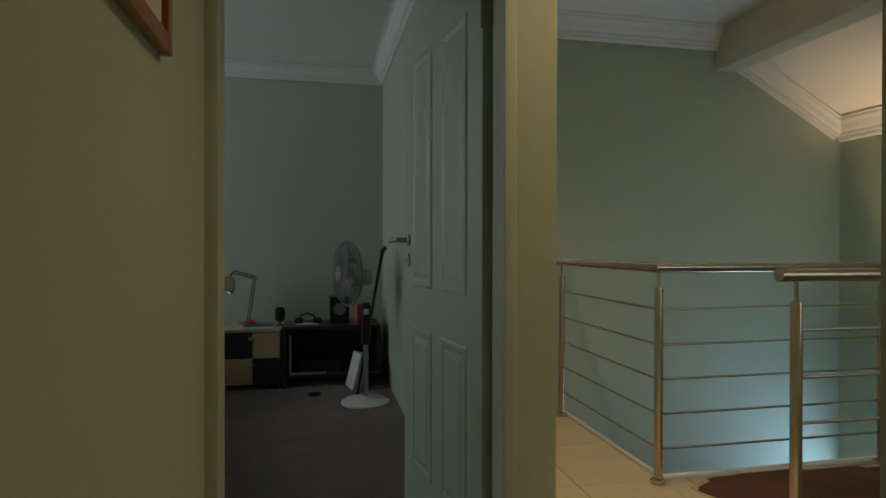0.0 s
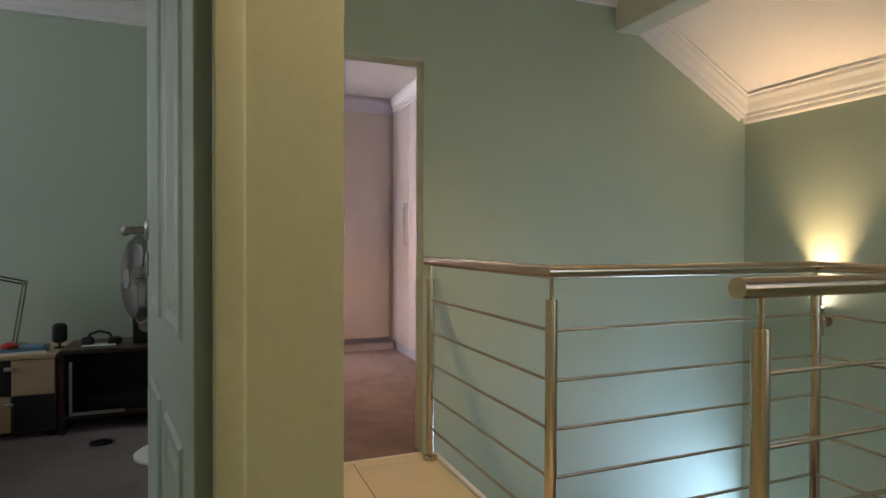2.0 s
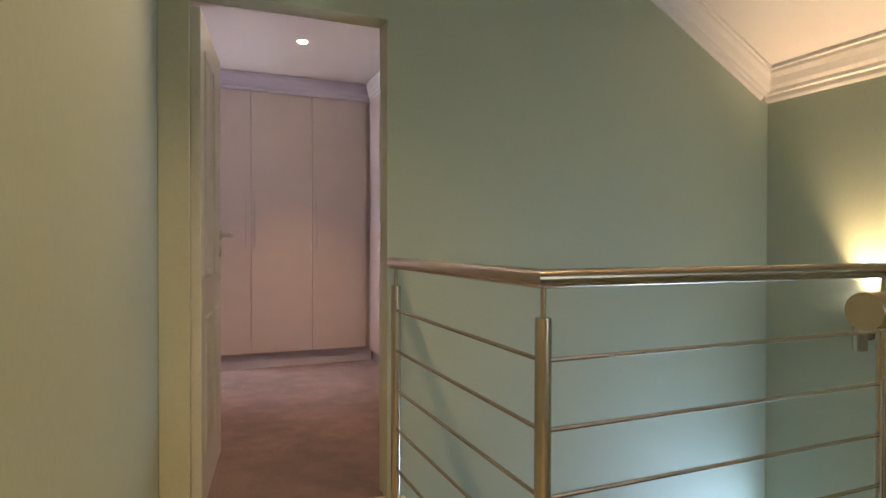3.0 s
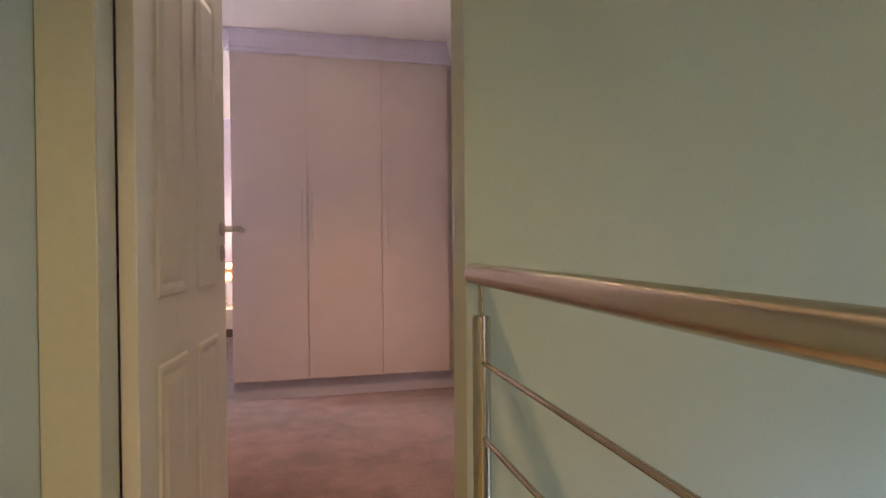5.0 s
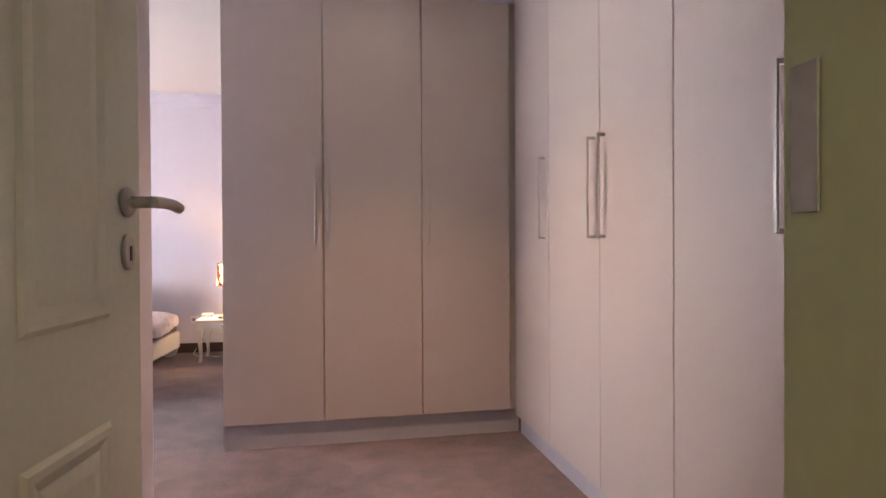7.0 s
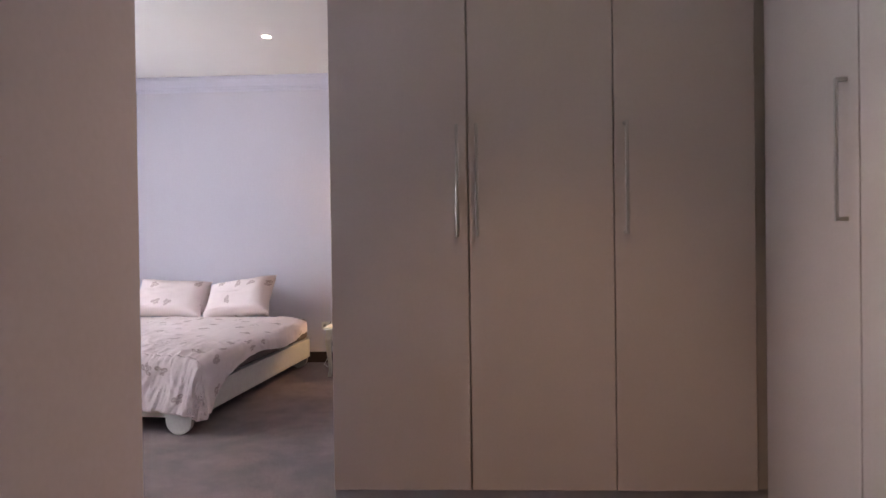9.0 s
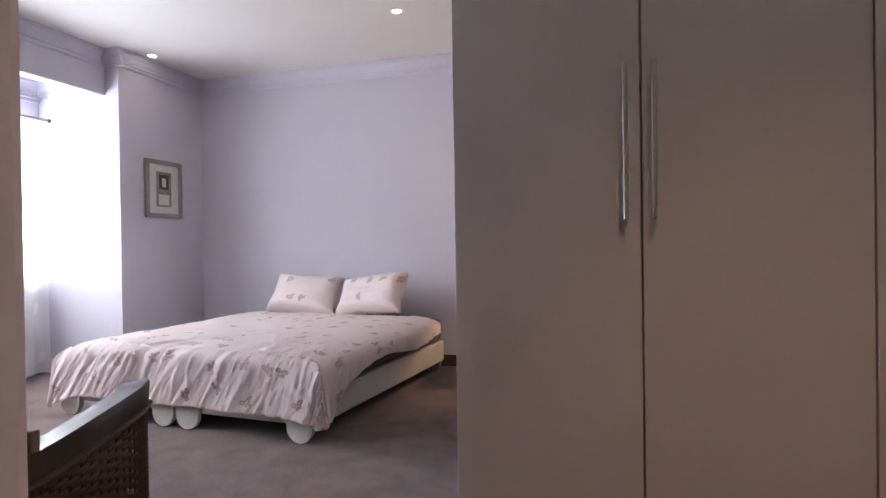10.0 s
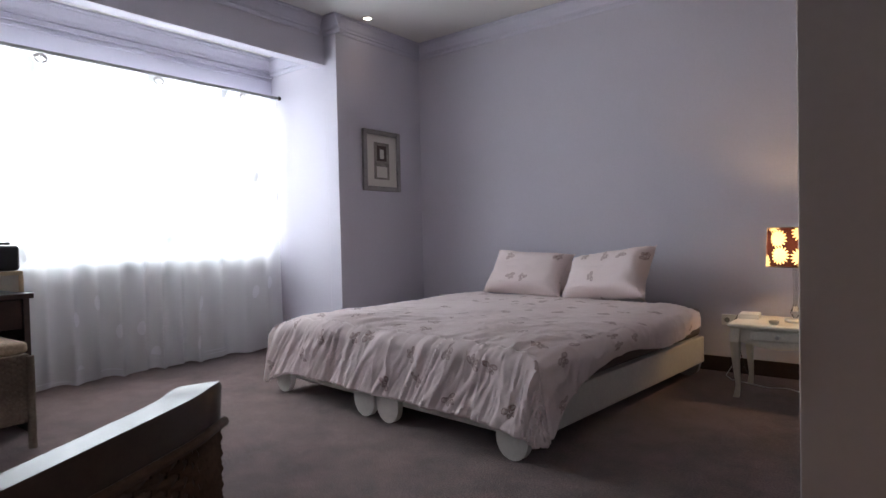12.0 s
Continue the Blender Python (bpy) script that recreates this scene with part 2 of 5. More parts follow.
def glow(name, color, strength):
    m, n, l, p = nodes_of(name)
    p.inputs["Emission Color"].default_value, p.inputs["Emission Strength"].default_value = (*color, 1), strength
    return m


def hide_material():
    m, n, l, p = nodes_of("cowhide")
    tc, nz = n.new("ShaderNodeTexCoord"), n.new("ShaderNodeTexNoise")
    hair = n.new("ShaderNodeTexNoise")
    nz.inputs["Scale"].default_value, nz.inputs["Detail"].default_value = 3.2, 5
    hair.inputs["Scale"].default_value = 140
    l.new(tc.outputs["Object"], nz.inputs["Vector"])
    l.new(tc.outputs["Object"], hair.inputs["Vector"])
    ramp = n.new("ShaderNodeValToRGB")
    e = ramp.color_ramp.elements
    e[0].position, e[0].color = 0.30, (0.03, 0.012, 0.008, 1)
    e[1].position, e[1].color = 0.70, (0.13, 0.04, 0.02, 1)
    l.new(nz.outputs["Fac"], ramp.inputs[0])
    l.new(ramp.outputs[0], p.inputs["Base Color"])
    p.inputs["Roughness"].default_value = 0.7
    b = n.new("ShaderNodeBump")
    b.inputs["Strength"].default_value, b.inputs["Distance"].default_value = 0.6, 0.004
    l.new(hair.outputs["Fac"], b.inputs["Height"])
    l.new(b.outputs[0], p.inputs["Normal"])
    return m


GREEN = surface("sage green wall paint", (0.445, 0.525, 0.43), 0.62, vary=0.05, scale=1.2, grain=90, bump=0.12)
LAVENDER = surface("pale lavender wall paint", (0.62, 0.59, 0.67), 0.7, vary=0.04, scale=1.2, grain=90, bump=0.12)
CEILING = surface("white ceiling paint", (0.80, 0.78, 0.77), 0.85, vary=0.03, scale=1.5, grain=120, bump=0.08)
CORNICE = surface("white cornice plaster", (0.80, 0.78, 0.77), 0.6, vary=0.04, scale=4, grain=60, bump=0.08)
CORNICE_L = surface("lavender cornice plaster", (0.62, 0.60, 0.70), 0.6, vary=0.04, scale=4, grain=60, bump=0.08)
BEAM = surface("cream painted beam", (0.68, 0.64, 0.52), 0.6, vary=0.08, scale=5, grain=50, bump=0.15)
DOOR = surface("white door paint", (0.71, 0.72, 0.61), 0.45, vary=0.05, scale=3, grain=70, bump=0.06)
# the wall's green with the warm lamp light mixed into the colour
JAMB = surface("green door frame paint tinted warm by lamplight", (0.52, 0.54, 0.40), 0.5, vary=0.05, scale=2, grain=70, bump=0.06)
DOOR_GREEN = surface("pale sage door paint", (0.42, 0.52, 0.45), 0.45, vary=0.05, scale=3, grain=70, bump=0.06)
CUPBOARD = surface("off-white cupboard foil", (0.54, 0.478, 0.455), 0.40, vary=0.03, scale=2, grain=80, bump=0.03)
CUPBOARD_BODY = surface("off-white cupboard board", (0.51, 0.465, 0.45), 0.5, vary=0.03, bump=0.03)
PLINTH = surface("grey plinth foil", (0.48, 0.47, 0.52), 0.5, vary=0.05, bump=0.04)
STEEL, STEEL_X, STEEL_Y = steel_material("Z"), steel_material("X"), steel_material("Y")
CHROME = surface("satin chrome", (0.52, 0.50, 0.48), 0.38, 1.0, vary=0.05, grain=120, bump=0.0)
TILE = surface("cream floor tile", (0.62, 0.54, 0.38), 0.28, vary=0.06, scale=6, grain=40, bump=0.03, random_value=0.05)
GROUT = surface("dark grout", (0.10, 0.085, 0.06), 0.9, vary=0.2)
CARPET = carpet_material("mauve brown carpet", (0.115, 0.074, 0.070), (0.215, 0.140, 0.128))
CARPET_S = carpet_material("dark plum carpet", (0.12, 0.080, 0.080), (0.18, 0.125, 0.125))
DARKWOOD = surface("dark stained wood", (0.045, 0.022, 0.016), 0.35, vary=0.25, scale=4, grain=30, bump=0.1, stretch=(1, 8, 8))
BROWNWOOD = surface("polished brown wood", (0.040, 0.023, 0.019), 0.40, vary=0.2, scale=5, grain=30, bump=0.05, stretch=(1, 6, 6), coat=0.2)
PALEWOOD = surface("pale beech board", (0.50, 0.36, 0.22), 0.45, vary=0.1, scale=6, grain=40, bump=0.05, stretch=(1, 6, 6))
BLACKBOARD = surface("black board", (0.012, 0.012, 0.014), 0.45, vary=0.2, bump=0.05)
WICKER = surface("brown woven wicker", (0.075, 0.042, 0.027), 0.55, vary=0.3, scale=12, grain=90, bump=0.3, random_value=0.1)
WICKER_PALE = surface("grey brown woven wicker", (0.20, 0.15, 0.11), 0.6, vary=0.3, scale=12, grain=90, bump=0.3)
BEDWHITE = surface("off-white painted wood", (0.72, 0.69, 0.65), 0.5, vary=0.08, scale=5, grain=60, bump=0.08)
CREAM = surface("cream painted wood", (0.70, 0.65, 0.57), 0.45, vary=0.1, scale=5, grain=60, bump=0.08)
MATTRESS = surface("grey brown mattress cloth", (0.17, 0.13, 0.12), 0.9, vary=0.12, bump=0.2)
COTTON = butterfly_cloth()
SHEER = sheer_material()
GLASS = glass_material()
SHADE = shade_material()
BULB = glow("warm lamp face", (1.0, 0.86, 0.66), 190)
BULB_DIM = glow("dimmer warm lamp face", (1.0, 0.88, 0.72), 30)
WHITEPLASTIC = surface("white plastic", (0.75, 0.74, 0.72), 0.35, vary=0.03, bump=0)
GREYPLASTIC = surface("grey plastic", (0.24, 0.24, 0.23), 0.4, vary=0.05, bump=0)
BLACKPLASTIC = surface("black plastic", (0.012, 0.012, 0.013), 0.35, vary=0.1, bump=0.03)
RED = surface("red paint", (0.42, 0.03, 0.025), 0.4, vary=0.1)
BLUE = surface("blue cotton cover", (0.03, 0.17, 0.28), 0.9, vary=0.15, scale=5, bump=0.3)
PAPER = surface("white paper", (0.72, 0.72, 0.70), 0.8, vary=0.05)
BLUEPAPER = surface("blue paper cover", (0.12, 0.26, 0.40), 0.6, vary=0.1)
SILVERFRAME = surface("grey silver frame", (0.30, 0.28, 0.28), 0.4, 0.4, vary=0.15, scale=10, bump=0.15)
MAT = surface("cream picture mount", (0.70, 0.66, 0.62), 0.9, vary=0.04)
PRINT = surface("sepia print", (0.26, 0.23, 0.21), 0.8, vary=0.5, scale=18, grain=70)
ORANGEFRAME = surface("orange brown wood frame", (0.30, 0.13, 0.05), 0.4, vary=0.2, scale=8, stretch=(1, 1, 6))
SKIRT = surface("dark brown skirting", (0.045, 0.028, 0.024), 0.4, vary=0.15)
FLORAL = surface("floral cushion cloth", (0.55, 0.42, 0.30), 0.9, vary=0.45, scale=14, grain=50)
HIDE = hide_material()
HIDE_EDGE = surface("pale hide edge", (0.55, 0.45, 0.34), 0.8, vary=0.15)


# ---- building helpers ----
def mesh_of(name, bm, material, smooth=False):
    me = bpy.data.meshes.new(name)
    bmesh.ops.recalc_face_normals(bm, faces=bm.faces)
    bm.to_mesh(me)
    bm.free()
    me.materials.append(material)
    if smooth:
        for f in me.polygons:
            f.use_smooth = True
        me.set_sharp_from_angle(angle=radians(40))
    return me


def part(name, bm, material, parent=None, label="", smooth=False):
    ob = new(name, mesh_of(name, bm, material, smooth))
    if parent is not None:
        ob.parent = parent
    if label:
        ob["label"] = label
    return ob


def thing(name, m, label, category, group="", kind=""):
    ob = new(name)
    ob.empty_display_size = 0.1
    ob.matrix_world = m
    return tagged(ob, label, category, group, kind)


def structure(name, bm, material, label, category, smooth=False):
    return tagged(part(name, bm, material, None, "", smooth), label, category, "", "structure")


def add_box(bm, x0, x1, y0, y1, z0, z1, bevel=0.0, seg=2):
    v = [bm.verts.new((x, y, z)) for x in (x0, x1) for y in (y0, y1) for z in (z0, z1)]
    fs = [bm.faces.new([v[i] for i in q]) for q in ((0, 1, 3, 2), (4, 6, 7, 5), (0, 4, 5, 1), (2, 3, 7, 6), (0, 2, 6, 4), (1, 5, 7, 3))]
    if bevel:
        es = list({e for f in fs for e in f.edges})
        bmesh.ops.bevel(bm, geom=es, offset=bevel, segments=seg, affect="EDGES", profile=0.5)
    return bm


def box(x0, x1, y0, y1, z0, z1, bevel=0.0, seg=2):
    return add_box(bmesh.new(), x0, x1, y0, y1, z0, z1, bevel, seg)


def add_tube(bm, a, b, r0, r1=None, n=16, caps=True):
    r1 = r0 if r1 is None else r1
    a, b = Vector(a), Vector(b)
    q = (b - a).to_track_quat("Z", "Y")
    rings = []
    for p, r in ((a, r0), (b, r1)):
        rings.append([bm.verts.new(p + q @ Vector((r * math.cos(2 * math.pi * i / n), r * math.sin(2 * math.pi * i / n), 0))) for i in range(n)])
    for i in range(n):
        j = (i + 1) % n
        bm.faces.new((rings[0][i], rings[0][j], rings[1][j], rings[1][i]))
    if caps:
        bm.faces.new(rings[0][::-1])
        bm.faces.new(rings[1])
    return bm


def tube(a, b, r0, r1=None, n=16):
    return add_tube(bmesh.new(), a, b, r0, r1, n)


def pipe(points, r, n=10):
    """A round bar along a line of points."""
    bm = bmesh.new()
    pts = [Vector(p) for p in points]
    rings = []
    for k, p in enumerate(pts):
        d = (pts[min(k + 1, len(pts) - 1)] - pts[max(k - 1, 0)]).normalized()
        q = d.to_track_quat("Z", "Y")
        rings.append([bm.verts.new(p + q @ Vector((r * math.cos(2 * math.pi * i / n), r * math.sin(2 * math.pi * i / n), 0))) for i in range(n)])
    for a, b in zip(rings, rings[1:]):
        off = min(range(n), key=lambda s: (a[0].co - b[s].co).length)
        for i in range(n):
            j = (i + 1) % n
            bm.faces.new((a[i], a[j], b[(j + off) % n], b[(i + off) % n]))
    bm.faces.new(rings[0][::-1])
    bm.faces.new(rings[-1])
    return bm


def lathe(profile, n=24, center=(0, 0, 0), caps=True):
    """A turned body from (radius, height) pairs."""
    bm = bmesh.new()
    c = Vector(center)
    rings = [[bm.verts.new(c + Vector((r * math.cos(2 * math.pi * i / n), r * math.sin(2 * math.pi * i / n), z))) for i in range(n)] for r, z in profile]
    for a, b in zip(rings, rings[1:]):
        for i in range(n):
            j = (i + 1) % n
            bm.faces.new((a[i], a[j], b[j], b[i]))
    if caps:
        bm.faces.new(rings[0][::-1])
        bm.faces.new(rings[-1])
    return bm


def moulding(p0, p1, out, size_out, size_down, up=(0, 0, 1)):
    """A cove cornice from p0 to p1 whose top back edge lies on the line; out is the way from the wall into the room."""
    prof = ((0, 0), (1, 0), (1, -0.10), (0.86, -0.13), (0.84, -0.22), (0.66, -0.36), (0.50, -0.56), (0.36, -0.66), (0.34, -0.76), (0.20, -0.80), (0.18, -0.92), (0.10, -1.0), (0, -1.0))
    bm = bmesh.new()
    o, u = Vector(out), Vector(up)
    ends = []
    for p in (Vector(p0), Vector(p1)):
        ends.append([bm.verts.new(p + o * a * size_out + u * b * size_down) for a, b in prof])
    n = len(prof)
    for i in range(n):
        j = (i + 1) % n
        bm.faces.new((ends[0][i], ends[0][j], ends[1][j], ends[1][i]))
    bm.faces.new(ends[0][::-1])
    bm.faces.new(ends[1])
    return bm


def wall_with_hole(axis, lo, hi, a0, a1, z0, z1, holes):
    """A wall between lo and hi on the axis across it, from a0 to a1 along it, with openings (a, b, low, high)."""
    bm = bmesh.new()

    def put(p, q, zl, zh):
        if q - p < 1e-4 or zh - zl < 1e-4:
            return
        if axis == "y":
            add_box(bm, p, q, lo, hi, zl, zh)
        else:
            add_box(bm, lo, hi, p, q, zl, zh)

    at = a0
    for p, q, zl, zh in sorted(holes):
        put(at, p, z0, z1)
        put(p, q, z0, zl)
        put(p, q, zh, z1)
        at = q
    put(at, a1, z0, z1)
    return bm


# ---- the setting ----
XC = -0.907                     # face of the wall along the corridor
DL, DR, DH = -0.80, -0.014, 2.075   # bedroom doorway
SL, SR, SH = -1.84, -1.065, 2.045          # study doorway
structure("wall_north", wall_with_hole("y", 0.0, 0.10, XC, 2.39, -2.8, 2.75, [(DL, DR, -0.06, DH)]), GREEN, "sage green plastered wall with a doorway", "wall")
structure("wall_bedroom_doorway", wall_with_hole("y", 0.10, 0.12, XC - 0.06, 1.32, 0, 2.59, [(DL, DR, 0.0, DH)]), LAVENDER, "pale lavender plastered wall round the doorway", "wall")
structure("wall_corridor", box(XC - 0.06, XC, -2.02, 0.10, 0, 2.75), GREEN, "sage green plastered corridor wall", "wall")
structure("wall_study_east", box(XC - 0.12, XC - 0.06, -2.02, 1.55, 0, 2.75), GREEN, "sage green study wall", "wall")
structure("wall_passage", box(XC - 0.06, -0.842, 0.12, 1.67, 0, 2.65, 0.014), LAVENDER, "pale lavender wall stub beside the open door", "wall")
structure("wall_study_north", box(-4.9, XC - 0.06, 1.55, 1.61, 0, 2.75), GREEN, "sage green study back wall", "wall")
structure("wall_bedroom_south", box(-4.16, XC - 0.06, 1.61, 1.67, 0, 2.65), LAVENDER, "pale lavender bedroom wall", "wall")
structure("wall_study_south", wall_with_hole("y", -2.14, -2.02, -4.9, XC, 0, 2.75, [(SL, SR, 0, SH)]), GREEN, "sage green wall with the study doorway", "wall")
structure("wall_study_west", wall_with_hole("x", -5.0, -4.9, -2.14, 1.61, 0, 2.75, [(-0.30, 1.20, 1.10, 2.35)]), GREEN, "sage green study wall with a window opening", "wall")
structure("wall_left", box(-1.99, -1.87, -6.0, -2.14, 0, 2.75), GREEN, "sage green passage wall with a framed picture", "wall")
structure("wall_right", box(-1.06, -0.94, -6.0, -3.28, 0, 2.75, 0.012), GREEN, "sage green end of a passage wall", "wall")
structure("wall_hall_south", wall_with_hole("y", -3.40, -3.28, -0.94, 2.39, -2.8, 2.75, [(0.65, 1.95, 0.95, 2.0)]), GREEN, "sage green wall behind the stairwell", "wall")
structure("wall_back", box(-1.99, -0.94, -6.12, -6.0, 0, 2.75), GREEN, "sage green wall at the passage end", "wall")
structure("wall_east", wall_with_hole("x", 2.27, 2.39, -3.28, 0.0, -2.8, 2.75, [(-0.82, -0.08, -1.38, -0.52)]), GREEN, "sage green stairwell wall with a low window opening", "wall")
structure("wall_stairwell", box(-0.06, 0.03, -3.28, 0.0, -2.8, -0.25), GREEN, "sage green wall below the landing", "wall")
structure("ceiling_hall", box(-1.99, 1.21, -6.12, 0.0, 2.69, 2.75), CEILING, "flat white painted ceiling", "ceiling")
structure("ceiling_study", box(-4.9, XC - 0.12, -2.02, 1.55, 2.69, 2.75), CEILING, "flat white study ceiling", "ceiling")


def sloped_ceiling():
    bm = bmesh.new()
    prof = ((1.37, 2.551), (2.272, 2.05), (2.272, 2.12), (1.37, 2.621))
    ends = [[bm.verts.new((x, y, z)) for x, z in prof] for y in (0.0, -3.28)]
    for i in range(4):
        bm.faces.new((ends[0][i], ends[0][(i + 1) % 4], ends[1][(i + 1) % 4], ends[1][i]))
    bm.faces.new(ends[0])
    bm.faces.new(ends[1][::-1])
    return bm


structure("ceiling_slope", sloped_ceiling(), CEILING, "sloping white ceiling over the stairwell", "ceiling")
structure("ceiling_beam", box(1.205, 1.375, -3.28, 0.0, 2.39, 2.76, 0.006), BEAM, "cream painted ceiling beam", "beam")
structure("cornice", moulding((XC, 0, 2.69), (1.205, 0, 2.69), (0, -1, 0), 0.11, 0.155), CORNICE, "white moulded cornice", "cornice")
structure("cornice", moulding((2.27, 0, 2.048), (1.376, 0, 2.545), (0, -1, 0), 0.10, 0.13, (0.486, 0, 0.874)), CORNICE, "white moulded cornice along the slope", "cornice")
structure("cornice", moulding((2.27, 0, 2.104), (2.27, -3.28, 2.104), (-1, 0, 0), 0.10, 0.184), CORNICE, "white moulded cornice", "cornice")
structure("cornice", moulding((-4.9, 1.55, 2.69), (XC - 0.12, 1.55, 2.69), (0, -1, 0), 0.10, 0.12), CORNICE, "white moulded study cornice", "cornice")
structure("cornice", moulding((XC - 0.12, -2.02, 2.69), (XC - 0.12, 1.55, 2.69), (-1, 0, 0), 0.10, 0.12), CORNICE, "white moulded study cornice", "cornice")
structure("floor_hall", add_box(box(-1.87, 0.03, -3.28, 0.04, -0.25, -0.004), -1.87, -1.05, -6.0, -3.28, -0.25, -0.004), GROUT, "grouted landing floor", "floor")
landing = structure("floor_landing", box(0.03, 1.34, -1.99, -1.17, -0.25, -0.004), GROUT, "grouted floor of the railed nook", "floor")
structure("floor_lower", box(-0.06, 2.39, -3.40, 0.10, -2.9, -2.8), TILE, "pale floor at the foot of the stairwell", "floor")
structure("trim", box(0.031, 0.060, -1.17, 0.0, -0.25, 0.012, 0.003), CORNICE, "white strip along the landing edge", "trim")
structure("trim", box(0.031, 1.34, -1.169, -1.140, -0.25, 0.012, 0.003), CORNICE, "white strip along the landing edge", "trim")
structure("floor_study", box(-4.9, XC - 0.12, -2.08, 1.55, -0.1, 0.0), CARPET_S, "dark plum study carpet", "floor")
structure("floor_bedroom", add_box(box(-5.0, 1.32, 1.61, 6.07, -0.1, 0.0), XC - 0.06, 1.32, 0.042, 1.61, -0.1, 0.0), CARPET, "mauve brown bedroom carpet", "floor")
structure("trim", box(DL, DR, 0.030, 0.046, -0.02, 0.004, 0.002), CREAM, "pale strip between tiles and carpet", "trim")

# bedroom shell
ZB = 2.59
structure("wall_bedroom_north", box(-4.28, 1.44, 6.07, 6.19, 0, 2.65), LAVENDER, "pale lavender bedroom wall behind the bed", "wall")
structure("wall_bedroom_west", box(-4.28, -4.16, 5.10, 6.07, 0, 2.65), LAVENDER, "pale lavender wall beside the bay window", "wall")
structure("wall_bedroom_west", box(-4.28, -4.16, 1.61, 1.85, 0, 2.65), LAVENDER, "pale lavender wall beside the bay window", "wall")
structure("wall_bay_north", box(-5.12, -4.281, 5.10, 5.22, 0, 2.65), LAVENDER, "pale side wall of the bay window", "wall")
structure("wall_bay_south", box(-5.12, -4.28, 1.73, 1.85, 0, 2.65), LAVENDER, "pale side wall of the bay window", "wall")
structure("wall_bay_window", wall_with_hole("x", -5.12, -5.0, 1.85, 5.10, 0, 2.65, [(2.75, 4.98, 0.80, 2.10)]), CORNICE, "pale wall with a wide window opening", "wall")
structure("wall_bay_header", box(-4.40, -4.29, 1.85, 5.10, 2.24, 2.65, 0.004), LAVENDER, "pale lavender beam over the bay", "wall")
structure("wall_bedroom_east", box(1.32, 1.44, 0.10, 6.07, 0, 2.65), LAVENDER, "pale lavender wall behind the cupboards", "wall")
structure("ceiling_bedroom", add_box(box(-4.29, 1.32, 1.61, 6.07, ZB, 2.65), XC - 0.06, 1.32, 0.12, 1.61, ZB, 2.65), CEILING, "flat white bedroom ceiling", "ceiling")
structure("ceiling_bay", box(-5.0, -4.40, 1.85, 5.10, 2.41, 2.47), CEILING, "white ceiling of the bay", "ceiling")
structure("cornice", moulding((-4.16, 6.07, ZB), (1.32, 6.07, ZB), (0, -1, 0), 0.06, 0.13), CORNICE_L, "lavender moulded cornice", "cornice")
structure("cornice", moulding((-4.16, 5.10, ZB), (-4.16, 6.07, ZB), (1, 0, 0), 0.06, 0.13), CORNICE_L, "lavender moulded cornice", "cornice")
structure("cornice", moulding((-4.29, 5.10, ZB), (-4.10, 5.10, ZB), (0, -1, 0), 0.06, 0.13), CORNICE_L, "lavender cornice returning into the bay", "cornice")
structure("cornice", moulding((-4.29, 1.85, ZB), (-4.29, 5.04, ZB), (1, 0, 0), 0.06, 0.13), CORNICE_L, "lavender moulded cornice along the bay beam", "cornice")
structure("cornice", moulding((-5.0, 1.85, 2.41), (-5.0, 5.10, 2.41), (1, 0, 0), 0.10, 0.14), CORNICE_L, "pale moulded cornice over the curtain", "cornice")
structure("cornice", moulding((-5.0, 5.10, 2.41), (-4.40, 5.10, 2.41), (0, -1, 0), 0.07, 0.14), CORNICE_L, "pale moulded cornice in the bay", "cornice")
structure("baseboard", box(-4.16, -0.86, 6.055, 6.068, 0, 0.095, 0.003), SKIRT, "dark brown skirting board", "baseboard")
structure("baseboard", box(-4.158, -4.145, 5.10, 6.055, 0, 0.095, 0.003), SKIRT, "dark brown skirting board", "baseboard")
structure("baseboard", box(-4.9, XC - 0.12, 1.537, 1.549, 0, 0.085, 0.003), SKIRT, "dark brown study skirting board", "baseboard")


def window_unit(name, x, y0, y1, z0, z1, bars, label):
    """A white casement window in a wall across x, with a pane between every two bars."""
    w = thing(name, pose(x, (y0 + y1) / 2, z0), label, "window", kind="structure")
    h, c = z1 - z0, (y0 + y1) / 2
    f = bmesh.new()
    for a, b, zl, zh in ((y0, y0 + 0.06, 0, h), (y1 - 0.06, y1, 0, h), (y0 + 0.06, y1 - 0.06, 0, 0.06), (y0 + 0.06, y1 - 0.06, h - 0.06, h)):
        add_box(f, -0.03, 0.03, a - c, b - c, zl, zh)
    part("window_frame", f, WHITEPLASTIC, w)
    step = (y1 - y0 - 0.12) / bars
    for i in range(bars):
        a = y0 + 0.06 + i * step - c
        if i:
            part("mullion", box(-0.025, 0.025, a - 0.025, a + 0.025, 0.06, h - 0.06), WHITEPLASTIC, w)
        g = part("pane", box(-0.003, 0.003, a + (0.025 if i else 0), a + step - (0.025 if i < bars - 1 else 0), 0.06, h - 0.06), GLASS, w)
        g.visible_shadow = False
    part("window_sill", box(0.03, 0.14, y0 - c, y1 - c, -0.03, 0.0, 0.004), WHITEPLASTIC, w)
    return w


window_unit("window_1", -5.06, 2.75, 4.98, 0.80, 2.10, 3, "wide white framed bay window behind a sheer curtain")
window_unit("window_2", -4.95, -0.30, 1.20, 1.10, 2.35, 2, "white framed study window")
# unseen window, added only to give the hall's cool fill an opening
w4 = window_unit("added_window", -3.34, 0.65, 1.95, 0.95, 2.0, 2, "unseen white framed window added for the hall fill")
w4.matrix_world = pose(1.30, -3.34, 0.95, 0, 0, 90)
